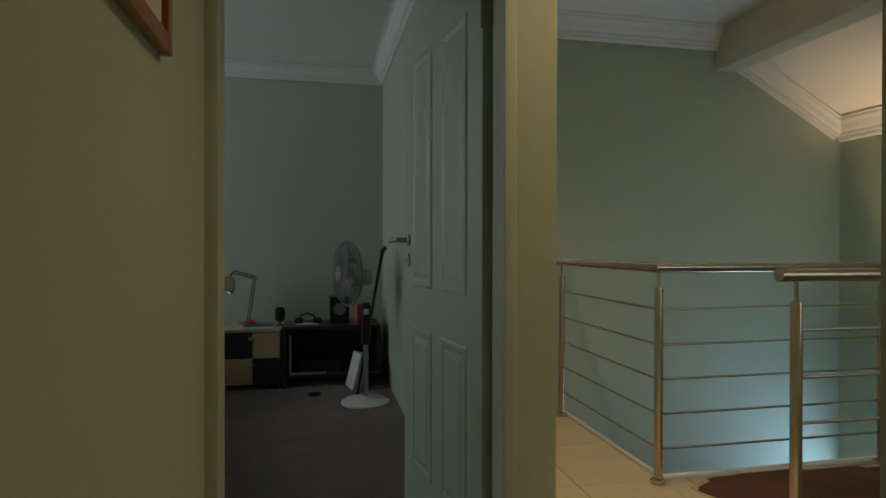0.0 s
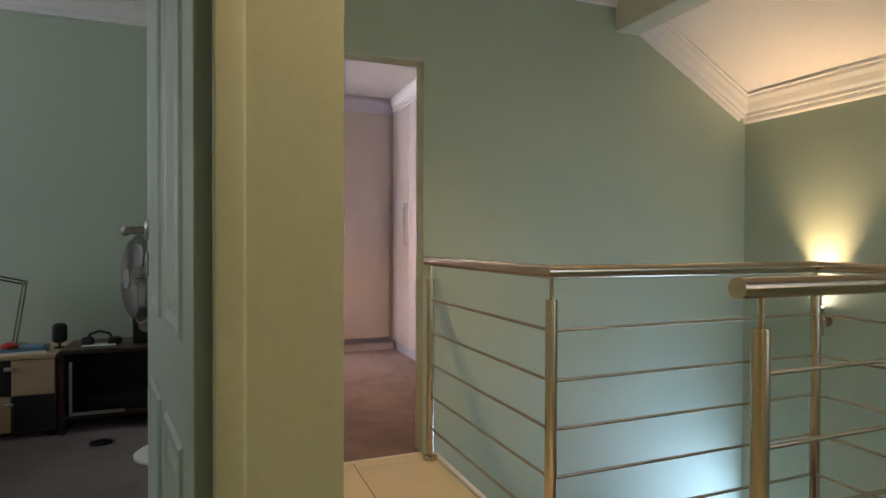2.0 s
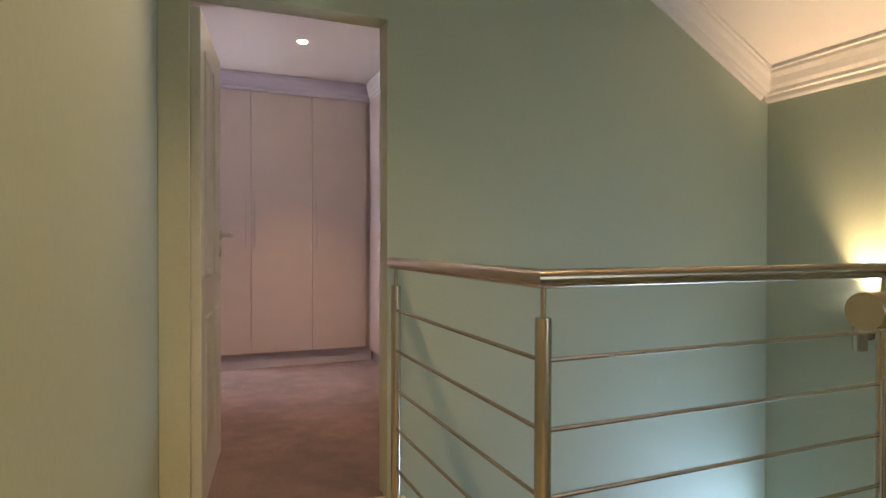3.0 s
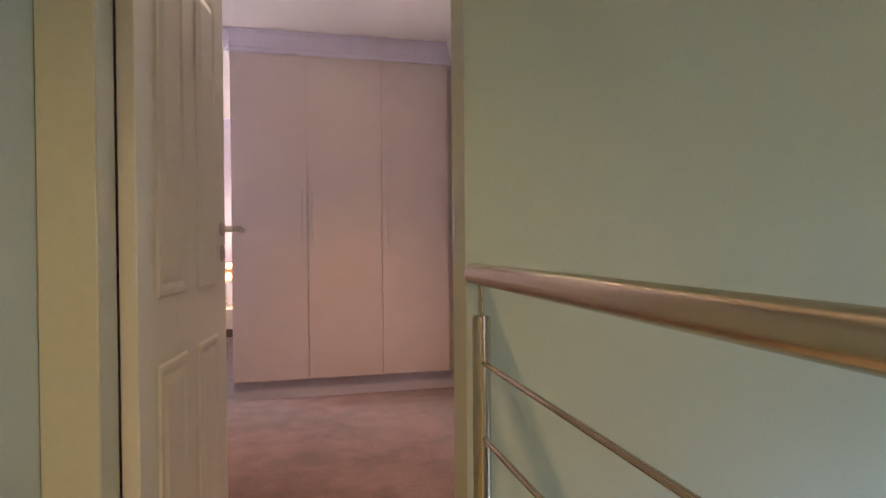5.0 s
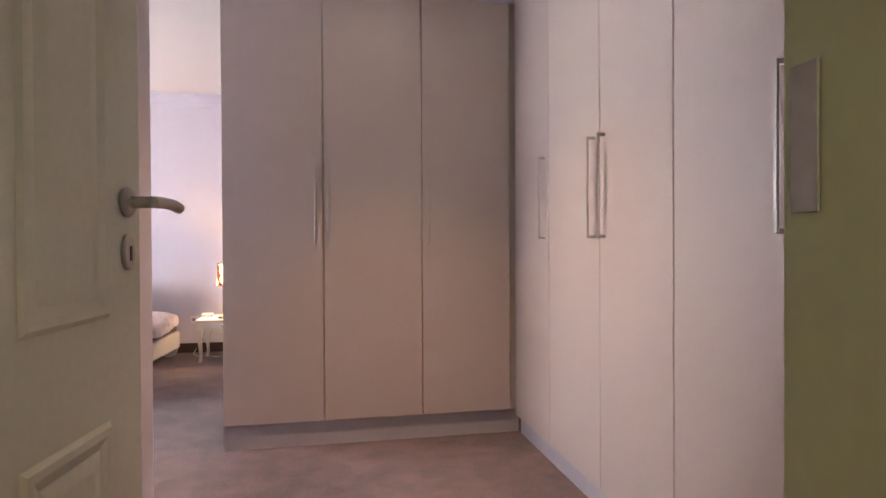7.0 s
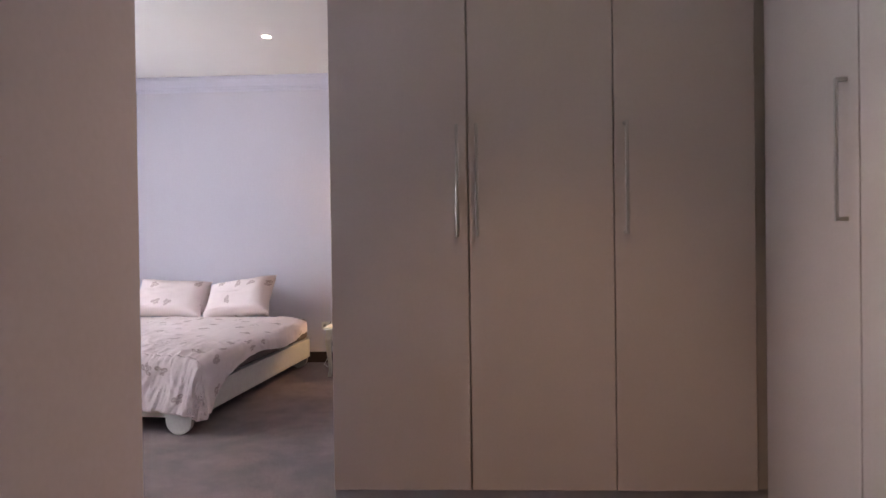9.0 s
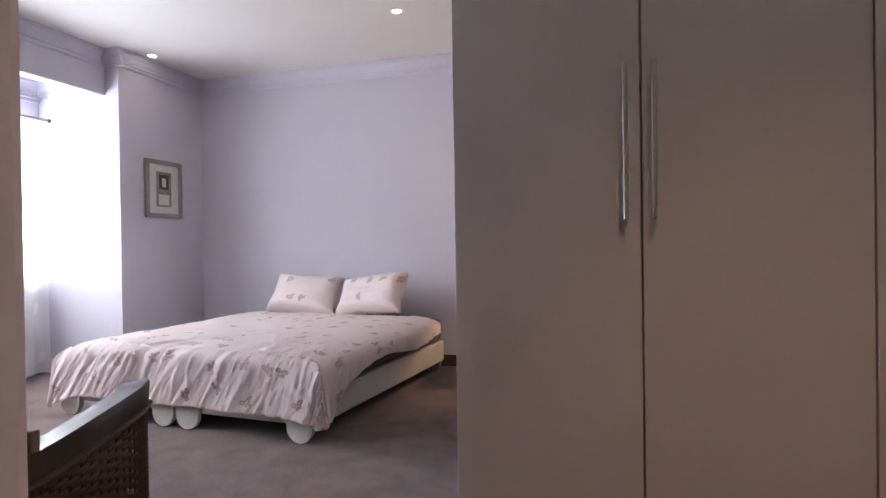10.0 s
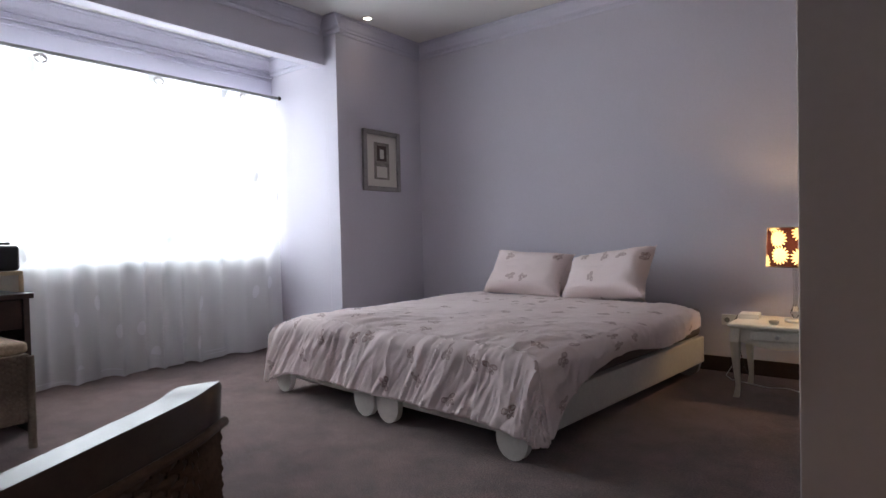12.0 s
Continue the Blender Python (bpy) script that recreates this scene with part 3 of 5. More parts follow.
window_unit("window_3", 2.33, -0.82, -0.08, -1.38, -0.52, 2, "white framed window low in the stairwell")


# ---- doors ----
def leaf_bm(w, h, t):
    """A moulded four-panel leaf: hinge edge at x = 0, faces at y = 0 and y = -t, panels raised on both faces."""
    bm = box(0, w, -t, 0, 0.008, h, 0.002, 1)
    stile, lock, mid = 0.115, 0.80, 0.165
    pw = (w - 2 * stile - 0.10) / 2
    for px in (stile, stile + pw + 0.10):
        for z0, z1 in ((0.22, lock), (lock + mid, h - 0.14)):
            for y, s in ((0.0, 1), (-t, -1)):
                ring = []
                for inset, d in ((0, 0.0005), (0.008, 0.006), (0.020, 0.006), (0.036, 0.0015), (0.060, 0.006)):
                    ring.append([bm.verts.new((px + a, y + s * (d - 0.0), z)) for a, z in ((inset, z0 + inset), (pw - inset, z0 + inset), (pw - inset, z1 - inset), (inset, z1 - inset))])
                for p, q in zip(ring, ring[1:]):
                    for i in range(4):
                        bm.faces.new((p[i], p[(i + 1) % 4], q[(i + 1) % 4], q[i]))
                bm.faces.new(ring[-1])
    return bm


def lever(parent, x, z, y, s, toward):
    """A lever handle and its key plate on one face of a leaf."""
    h = part("handle", lathe(((0.0, 0), (0.025, 0.0), (0.026, 0.005), (0.021, 0.010), (0.011, 0.012), (0.010, 0.045), (0.0, 0.046)), 20), CHROME, parent, "satin chrome lever handle", True)
    h.matrix_local = pose(x, y, z, -90 * s, 0, 0)
    a = part("lever", pipe([(x, y + s * 0.045, z), (x + toward * 0.03, y + s * 0.050, z + 0.001), (x + toward * 0.08, y + s * 0.050, z), (x + toward * 0.112, y + s * 0.048, z - 0.004)], 0.0105, 12), CHROME, parent, "", True)
    k = part("key_plate", lathe(((0.0, 0), (0.024, 0.0), (0.025, 0.005), (0.022, 0.008), (0.0, 0.009)), 20), CHROME, parent, "", True)
    k.matrix_local = pose(x, y, z - 0.085, -90 * s, 0, 0) @ Matrix.Diagonal((0.8, 1.25, 1, 1))
    part("keyhole", box(x - 0.004, x + 0.004, y + s * 0.0085 - 0.001, y + s * 0.0085 + 0.001, z - 0.100, z - 0.075), BLACKPLASTIC, parent)


def door(name, hinge, end, h, label, paint):
    d = Vector(end) - Vector(hinge)
    w = d.length
    ob = thing(name, pose(hinge[0], hinge[1], 0, 0, 0, math.degrees(math.atan2(d.y, d.x))), label, "door", kind="structure")
    part("leaf", leaf_bm(w, h, 0.04), paint, ob)
    for s, y in ((1, 0.0), (-1, -0.04)):
        lever(ob, w - 0.055, 1.155, y, s, 1)
    part("latch_plate", box(w - 0.0005, w + 0.0015, -0.032, -0.008, 1.06, 1.21), CHROME, ob)
    for z in (0.25, 1.8):
        part("hinge", tube((-0.004, 0.004, z), (-0.004, 0.004, z + 0.1), 0.006, n=10), CHROME, ob)
    return ob


# doorway lining and face; their yellower tone is lamp light put into the paint
structure("trim", box(DL, DL + 0.003, 0.001, 0.118, 0.005, DH - 0.003), JAMB, "green painted lining of the doorway, tinted as warmly lit", "door frame")
structure("trim", box(DR - 0.003, DR, 0.001, 0.118, 0.005, DH - 0.003), JAMB, "green painted lining of the doorway, tinted as warmly lit", "door frame")
structure("trim", box(DL, DR, 0.001, 0.118, DH - 0.003, DH), JAMB, "green painted lining of the doorway head, tinted as warmly lit", "door frame")
structure("trim", box(XC + 0.001, DL + 0.003, -0.007, -0.0005, 0.001, DH + 0.02, 0.003), JAMB, "green painted face of the doorway, tinted as warmly lit", "door frame")

door("door_1", (-0.797, 0.135), (-0.699, 0.915), 2.06, "white panelled door standing open into the bedroom", DOOR)
door("door_2", (-1.093, -2.003), (-1.218, -1.205), 2.03, "pale sage panelled door standing open into the study", DOOR_GREEN)


def door_frame(name, axis_y0, axis_y1, x0, x1, h, label, mat, width=0.035, proud=0.007):
    """A slim rounded frame lining a doorway across y."""
    f = thing(name, pose((x0 + x1) / 2, axis_y0, 0), label, "door frame", kind="structure")
    c = (x0 + x1) / 2
    for a, b in ((x0 - width, x0 + 0.004), (x1 - 0.004, x1 + width)):
        part("jamb", box(a - c, b - c, -proud, 0.003, 0, h + width, 0.005, 3), mat, f, "", True)
    part("head", box(x0 + 0.004 - c, x1 - 0.004 - c, -proud, 0.003, h - 0.004, h + width, 0.005, 3), mat, f, "", True)
    return f


door_frame("door_frame", -2.14, -2.02, SL, SR, SH, "pale green painted frame of the study doorway", GREEN)
strike = thing("strike_plate", pose(DR - 0.003, 0.098, 1.15), "satin metal strike plate let into the door jamb", "plate")
part("plate", box(-0.003, -0.0005, -0.012, 0.012, -0.05, 0.05, 0.001, 1), CHROME, strike)


# ---- railings ----
def railing(corners, label, inset=0.055):
    """A steel balustrade along straight runs: tubular rail, posts with a thin neck, five bars."""
    r = thing("railing", pose(corners[0][0], corners[0][1], 0), label, "railing")
    o = Vector((corners[0][0], corners[0][1], 0))
    pts = [Vector((x, y, 0)) - o for x, y in corners]
    up = Vector((0, 0, 1.028))
    for k in range(len(pts) - 1):
        run = pts[k + 1] - pts[k]
        part("handrail", pipe_mitred([p + up for p in pts], 0.0245, k), STEEL_X if abs(run.x) > abs(run.y) else STEEL_Y, r, "", True)
    for k, p in enumerate(pts):
        q = p.copy()
        if k == 0:
            q = p + (pts[1] - p).normalized() * inset
        if k == len(pts) - 1:
            q = p + (pts[k - 1] - p).normalized() * inset
        post(r, q)
    for a, b in zip(pts, pts[1:]):
        for z in (0.164, 0.331, 0.496, 0.661, 0.831):
            d = (b - a).normalized()
            d0 = d * (inset if a is pts[0] else 0.0)
            d1 = d * (inset if b is pts[-1] else 0.0)
            part("bar", tube(a + d0 + Vector((0, 0, z)), b - d1 + Vector((0, 0, z)), 0.0062, n=10), STEEL_X if abs(d.x) > abs(d.y) else STEEL_Y, r, "", True)
    return r


def pipe_mitred(pts, r, run, n=28):
    """One run of a rail, cut to a mitre where it meets the next."""
    bm = bmesh.new()
    rings = []
    for k, p in enumerate(pts):
        d0 = (p - pts[k - 1]).normalized() if k else (pts[1] - p).normalized()
        d1 = (pts[k + 1] - p).normalized() if k < len(pts) - 1 else d0
        mid = (d0 + d1).normalized()
        side = Vector((0, 0, 1)).cross(mid).normalized() / max(0.3, mid.dot(d0))
        rings.append([bm.verts.new(p + side * (r * math.cos(2 * math.pi * i / n)) + Vector((0, 0, r * math.sin(2 * math.pi * i / n)))) for i in range(n)])
    a, b = rings[run], rings[run + 1]
    for i in range(n):
        j = (i + 1) % n
        bm.faces.new((a[i], a[j], b[j], b[i]))
    if run == 0:
        bm.faces.new(a[::-1])
    if run == len(pts) - 2:
        bm.faces.new(b)
    bmesh.ops.delete(bm, geom=[v for v in bm.verts if not v.link_faces], context="VERTS")
    return bm


def post(r, q):
    p = part("post", lathe(((0.020, 0.0), (0.0205, 0.002), (0.0205, 0.930), (0.019, 0.935), (0.007, 0.936), (0.007, 1.008)), 20, q), STEEL, r, "", True)
    part("foot", lathe(((0.037, 0.0), (0.038, 0.004), (0.037, 0.016), (0.030, 0.022), (0.021, 0.024)), 20, q), STEEL, p, "", True)


railing([(0.0, -0.012), (0.0, -1.215), (1.285, -1.215), (1.285, -1.945)], "brushed steel balustrade round the stairwell")
railing([(0.015, -1.945), (1.22, -1.945)], "brushed steel balustrade with a flat ended handrail", 0.075)


def cowhide():
    """A hide with a ragged outline, lying on the nook floor."""
    h = thing("cowhide_rug", pose(0.74, -1.52, 0), "dark brown cowhide rug on the landing floor", "rug")
    for name, mat, grow, z in (("edge", HIDE_EDGE, 1.0, 0.003), ("hide", HIDE, 0.955, 0.006)):
        bm = bmesh.new()
        n = 140
        top, low = [], []
        for i in range(n):
            a = 2 * math.pi * i / n
            rag = 1 + 0.05 * math.sin(3 * a + 0.7) + 0.05 * math.sin(5 * a) + 0.035 * math.sin(11 * a + 2) + 0.025 * random.uniform(-1, 1)
            x = 0.60 * grow * rag * (abs(math.cos(a)) ** 0.6) * (1 if math.cos(a) > 0 else -1)
            y = 0.36 * grow * rag * (abs(math.sin(a)) ** 0.6) * (1 if math.sin(a) > 0 else -1)
            x, y = max(-0.62, min(0.54, x)), max(-0.38, min(0.32, y))
            top.append(bm.verts.new((x, y, z)))
            low.append(bm.verts.new((x, y, z - 0.004 if z > 0.004 else 0.0002)))
        bm.faces.new(top)
        for i in range(n):
            bm.faces.new((top[i], top[(i + 1) % n], low[(i + 1) % n], low[i]))
        part(name, bm, mat, h)


cowhide()


def wall_lamp():
    w = thing("wall_lamp", pose(2.27, -0.57, 0.68), "steel cylinder wall lamp shining upwards", "lamp")
    part("back_plate", tube((0, 0, 0), (-0.012, 0, 0), 0.04, n=20), STEEL, w, "", True)
    part("arm", tube((-0.012, 0, 0), (-0.05, 0, 0), 0.012, n=12), STEEL, w, "", True)
    part("body", lathe(((0.028, -0.085), (0.032, -0.08), (0.032, 0.08), (0.028, 0.08), (0.026, 0.06)), 20, (-0.072, 0, 0)), STEEL, w, "", True)
    part("lamp_face", lathe(((0.001, 0.078), (0.027, 0.078), (0.027, 0.082), (0.001, 0.083)), 20, (-0.072, 0, 0)), BULB_DIM, w, "glowing lamp face")


wall_lamp()


def downlight(x, y, z, face):
    d = thing("downlight", pose(x, y, z), "small round recessed ceiling lamp, lit", "lamp", "ceiling lamps")
    part("ring", lathe(((0.030, 0.0), (0.045, 0.0), (0.044, -0.004), (0.038, -0.006), (0.030, -0.004)), 28, (0, 0, 0), False), WHITEPLASTIC, d, "", True)
    part("lamp_face", lathe(((0.001, -0.0005), (0.030, -0.0005), (0.030, -0.0035), (0.001, -0.0035)), 24), face, d, "glowing lamp face")


# fittings for the beams; the last two belong to the added fill lamps
for x, y, z in ((-0.06, 1.97, ZB), (-1.80, 5.06, ZB), (-4.01, 5.30, ZB), (-0.60, -1.25, 2.69), (-0.55, -2.65, 2.69), (0.75, -1.6, 2.69)):
    downlight(x, y, z, BULB if y == 1.97 else BULB_DIM)


# ---- cupboards ----
def bar_handle(parent, p, axis, z0, z1):
    """A square bar pull on a cupboard door; axis points out of the door."""
    a = Vector(axis)
    t = Vector((a.y, -a.x, 0))
    bm = bmesh.new()
    for zl, zh, d0, d1 in ((z0, z1, 0.026, 0.034), (z0, z0 + 0.012, 0.0, 0.026), (z1 - 0.012, z1, 0.0, 0.026)):
        c0 = Vector(p) + a * d0 - t * 0.006
        c1 = Vector(p) + a * d1 + t * 0.006
        add_box(bm, min(c0.x, c1.x), max(c0.x, c1.x), min(c0.y, c1.y), max(c0.y, c1.y), zl, zh, 0.0015, 1)
    return part("handle", bm, CHROME, parent, "satin chrome bar handle")


def cupboard_front():
    x0, x1, y0, y1, zt = -0.862, 0.72, 2.972, 3.572, 2.437
    cuts = ((x0, -0.346, -0.386), (-0.346, 0.186, -0.314), (0.186, 0.694, 0.226))
    for i, (a, b, hx) in enumerate(cuts):
        c = thing("cupboard", pose((a + b) / 2, y0, 0), "tall off-white cupboard with a plain door and bar handle", "cupboard", "wardrobe cupboards")
        m = (a + b) / 2
        e = x1 if i == 2 else b
        # the last body runs on unseen into the corner, to block daylight from behind
        part("body", box(a - m, e - m + (0.59 if i == 2 else 0), 0.020, y1 - y0, 0.137, zt), CUPBOARD_BODY, c)
        d = part("door", box(a - m + 0.0025, b - m - 0.0025, 0.0, 0.018, 0.137, zt, 0.0015, 1), CUPBOARD, c)
        bar_handle(d, (hx - m, 0.0, 0), (0, -1, 0), 1.078, 1.488)
        part("plinth", box(a - m, e - m + (0.03 if i == 2 else 0), 0.03, 0.05, 0.0, 0.135), PLINTH, c, "grey plinth board")


def cupboard_side():
    x0, cuts = 0.722, ((2.967, 2.452, 2.505), (2.452, 1.912, 1.956), (1.912, 1.410, 1.868), (1.410, 0.908, 0.95), (0.908, 0.404, 0.866))
    for i, (b, a, hy) in enumerate(cuts):
        c = thing("cupboard", pose(x0, (a + b) / 2, 0), "tall off-white cupboard with a plain door and bar handle", "cupboard", "wardrobe cupboards")
        m = (a + b) / 2
        part("body", box(0.020, 0.59, a - m, b - m, 0.105, 2.437), CUPBOARD_BODY, c)
        d = part("door", box(0.0, 0.018, a - m + 0.0025, b - m - 0.0025, 0.105, 2.437, 0.0015, 1), CUPBOARD, c)
        bar_handle(d, (0.0, hy - m, 0), (-1, 0, 0), 1.10, 1.505)
        part("plinth", box(0.03, 0.05, a - m, b - m, 0.0, 0.103), PLINTH, c, "grey plinth board")


cupboard_front()
cupboard_side()
structure("trim", box(-0.862, 0.73, 2.985, 3.56, 2.439, ZB - 0.001), CORNICE_L, "lavender bulkhead over the cupboards", "trim")
structure("cornice", moulding((-0.89, 2.984, ZB), (0.73, 2.984, ZB), (0, -1, 0), 0.06, 0.15), CORNICE_L, "lavender moulded cornice over the cupboards", "cornice")
structure("cornice", moulding((-0.863, 2.93, ZB), (-0.863, 3.56, ZB), (-1, 0, 0), 0.06, 0.15), CORNICE_L, "lavender moulded cornice over the cupboards", "cornice")
structure("trim", box(0.735, 1.31, 0.404, 2.983, 2.439, ZB - 0.001), CORNICE_L, "pale bulkhead over the cupboards", "trim")
structure("cornice", moulding((0.734, 0.404, ZB), (0.734, 2.98, ZB), (-1, 0, 0), 0.06, 0.15), CORNICE, "white moulded cornice over the cupboards", "cornice")
structure("trim", box(0.722, 1.31, 0.122, 0.402, 0, ZB), CUPBOARD_BODY, "plain end panel beside the cupboards", "trim")


# ---- bedroom things ----
def grid_mesh(nu, nv, fn, uv=True):
    """A sheet from fn(i, j) with texture coordinates in metres."""
    bm = bmesh.new()
    lay = bm.loops.layers.uv.new("UVMap")
    vs, us = [], []
    for i in range(nu):
        row, urow = [], []
        for j in range(nv):
            p, t = fn(i / (nu - 1), j / (nv - 1))
            row.append(bm.verts.new(p))
            urow.append(t)
        vs.append(row)
        us.append(urow)
    for i in range(nu - 1):
        for j in range(nv - 1):
            f = bm.faces.new((vs[i][j], vs[i + 1][j], vs[i + 1][j + 1], vs[i][j + 1]))
            for lp, (a, b) in zip(f.loops, ((i, j), (i + 1, j), (i + 1, j + 1), (i, j + 1))):
                lp[lay].uv = us[a][b]
    return bm


BX0, BX1, BY0, BY1 = -3.74, -1.90, 4.06, 5.90
BED = pose(-1.985, 4.03, 0, 0, 0, -4.9) @ pose(1.985, -4.03, 0)   # the bed stands a little askew


def bed_base(x0, x1, label):
    b = thing("bed_base", BED @ pose((x0 + x1) / 2, BY0, 0), label, "bed base", "pair of bed bases")
    w, L = (x1 - x0) / 2, BY1 - BY0
    part("front_board", box(-w, w, 0.0, 0.03, 0.085, 0.245, 0.006), BEDWHITE, b)
    part("back_board", box(-w, w, L - 0.03, L, 0.085, 0.245, 0.006), BEDWHITE, b)
    for s in (-1, 1):
        a = s * w
        part("side_board", box(min(a, a - s * 0.03), max(a, a - s * 0.03), 0.031, L - 0.031, 0.085, 0.245, 0.006), BEDWHITE, b)
        for y in (-0.032, L - 0.066):
            cx = s * (w - 0.085)
            bm = bmesh.new()
            prof = [(cx - 0.078, 0.245)] + [(cx + 0.078 * math.cos(t), 0.080 + 0.080 * math.sin(t)) for t in [math.pi + k * math.pi / 14 for k in range(15)]] + [(cx + 0.078, 0.245)]
            f0 = [bm.verts.new((x, y, z)) for x, z in prof]
            f1 = [bm.verts.new((x, y + 0.031, z)) for x, z in prof]
            bm.faces.new(f0)
            bm.faces.new(f1[::-1])
            for i in range(len(prof)):
                j = (i + 1) % len(prof)
                bm.faces.new((f0[i], f0[j], f1[j], f1[i]))
            part("foot", bm, BEDWHITE, b, "", True)
    part("deck", box(-w + 0.031, w - 0.031, 0.031, L - 0.031, 0.20, 0.243), BEDWHITE, b)


MX = (BX0 + BX1) / 2
bed_base(BX0, MX - 0.003, "cream painted low wooden bed base with round feet")
bed_base(MX + 0.003, BX1, "cream painted low wooden bed base with round feet")
mat_ob = tagged(part("mattress", box(BX0 + 0.01, BX1 - 0.012, BY0 + 0.02, BY1 - 0.01, 0.247, 0.418, 0.03, 3), MATTRESS, None, "", True), "grey brown mattress on the bed bases", "mattress")
mat_ob.matrix_world = BED


def duvet():
    """A duvet over the mattress: rumpled on top, hanging in creased folds at the foot and the sides."""
    W, L = BX1 - BX0, 1.60
    side, foot, top, R = 0.30, 0.32, 0.446, 0.055
    arc = R * math.pi / 2

    def fold_lines(a, b, seed):
        """Thin raised creases, long across b."""
        return max(0.0, 1 - 3.2 * abs(noise.noise((a, b, seed)))) ** 2

    def fn(u, v):
        s = -side + u * (W + 2 * side)
        t = -foot + v * (L + foot)
        ox, oy = max(0.0, -s, s - W), max(0.0, -t)
        if s > W:
            ox *= 0.46 + 0.62 * (1 - max(0.0, min(1.0, t / 0.42))) ** 2 + 0.07 * math.sin(7 * t) * min(1.0, max(0.0, t) / 0.4)
        elif s < 0:
            ox *= 0.72
        d = math.hypot(ox, oy)
        dx, dy = (ox / d, oy / d) if d > 1e-6 else (0.0, 0.0)
        d = min(d, 0.35 + 0.012 * math.sin(7 * s + 1) + 0.01 * math.sin(5 * t))
        if d < arc:
            out, down = R * math.sin(d / R), R * (1 - math.cos(d / R))
        else:
            out, down = R + 0.10 * (d - arc), R + 0.985 * (d - arc)
        sx = -1 if s < 0 else 1
        cs, ct = min(max(s, 0), W), max(t, 0)
        # creases: slanting at the foot, straighter towards the near corner, faint on top
        slant = 0.75 - 0.5 * cs / W
        a = s - slant * t
        near = max(0.0, 1 - ct / 0.75)
        hang = min(1.0, d / 0.16)
        amp = 0.30 + 0.45 * near + 0.35 * hang
        warp = 0.5 * noise.noise((1.7 * s, 1.7 * t, 4))
        if ox > oy:
            rel = 0.020 * noise.noise((2 * s, 7 * t, 7)) * hang + 0.008 * fold_lines(3 * s, 9 * t, 3)
        else:
            rel = amp * (0.013 * fold_lines(7 * a + warp, 1.3 * t + 0.4 * s, 1) + 0.010 * fold_lines(15 * a + 2 * warp, 2.6 * t, 2) + 0.007 * fold_lines(28 * a + 3 * warp, 6 * t, 5))
            rel += hang * 0.022 * noise.noise((4.5 * a, 0.8 * t, 6)) * min(1.0, oy / 0.1)
        rel += (0.010 * noise.noise((2.6 * s, 2.2 * t, 9)) + 0.006 * fold_lines(5 * s + 2 * warp, 4 * t, 11)) * (1 - hang)
        tilt = min(1.0, d / arc) * math.pi / 2
        x = BX0 + cs + sx * dx * (out + rel * math.sin(tilt)) - (0.02 if s < 0 else 0) * dx * sx
        y = BY0 + ct - dy * (out + rel * math.sin(tilt)) + 0.015 * dy
        z = top - down + rel * math.cos(tilt)
        soft = max(0.0, 1 - cs / 0.30)
        z -= 0.07 * soft * soft
        z -= 0.02 * max(0.0, 1 - ct / 0.16) ** 2 + 0.02 * max(0.0, 1 - (W - cs) / 0.16) ** 2
        return (x, y, max(z, 0.03)), (s, t)

    bm = grid_mesh(330, 230, fn)
    ob = thing("duvet", BED, "cream butterfly printed duvet spread over the bed", "duvet")
    cover = part("cover", bm, COTTON, ob, "", True)
    so = cover.modifiers.new("thickness", "SOLIDIFY")
    so.thickness, so.offset = 0.012, 1.0
    part("hem", pipe([fn(0.12 + 0.76 * k / 90, 0.0)[0] for k in range(91)], 0.0065, 8), COTTON, cover, "stitched foot hem", True)


duvet()


def pillow(place, rz, lean, w, h, seed, label, tip=0.0):
    """A stuffed pillow leaning on the wall."""
    ob = thing("pillow", BED @ pose(*place, 0, 0, rz) @ pose(0, 0, 0, lean, tip, 0), label, "pillow", "pillows on the bed")
    bm = bmesh.new()
    lay = bm.loops.layers.uv.new("UVMap")
    n, m = 28, 20
    sheets = []
    for s in (1, -1):
        rows = []
        for i in range(n + 1):
            row = []
            for j in range(m + 1):
                a, b = 2 * i / n - 1, 2 * j / m - 1
                puff = (max(0, 1 - a ** 4) * max(0, 1 - b ** 4)) ** 0.55
                pinch = 1 - 0.15 * (1 - b * b) * abs(a) ** 3
                pinch2 = 1 - 0.24 * (1 - a * a) * abs(b) ** 3
                d = 0.105 * puff + 0.014 * noise.noise((a * 2.2, b * 2.2, seed)) * puff + 0.012 * max(0.0, 1 - 3 * abs(noise.noise((a * 2 + b, b * 4 - a, seed + 4)))) ** 2 * puff
                row.append(bm.verts.new((a * w / 2 * pinch, -s * d, h / 2 + b * h / 2 * pinch2)))
            rows.append(row)
        sheets.append(rows)
        for i in range(n):
            for j in range(m):
                f = bm.faces.new((rows[i][j], rows[i + 1][j], rows[i + 1][j + 1], rows[i][j + 1]))
                for lp, (p, q) in zip(f.loops, ((i, j), (i + 1, j), (i + 1, j + 1), (i, j + 1))):
                    lp[lay].uv = (p / n * w + seed * 0.37, q / m * h + s * 0.3)
    bmesh.ops.remove_doubles(bm, verts=bm.verts, dist=0.0006)
    part("cushion", bm, COTTON, ob, "", True)


pillow((-3.06, 5.58, 0.460), 6, -36, 0.64, 0.38, 1.0, "cream butterfly printed pillow leaning back", 3)
pillow((-2.43, 5.58, 0.460), -8, -34, 0.66, 0.375, 2.0, "cream butterfly printed pillow leaning on the wall", -8)
pillow((-3.02, 5.74, 0.452), 2, -20, 0.54, 0.27, 3.0, "cream pillow standing behind another pillow")
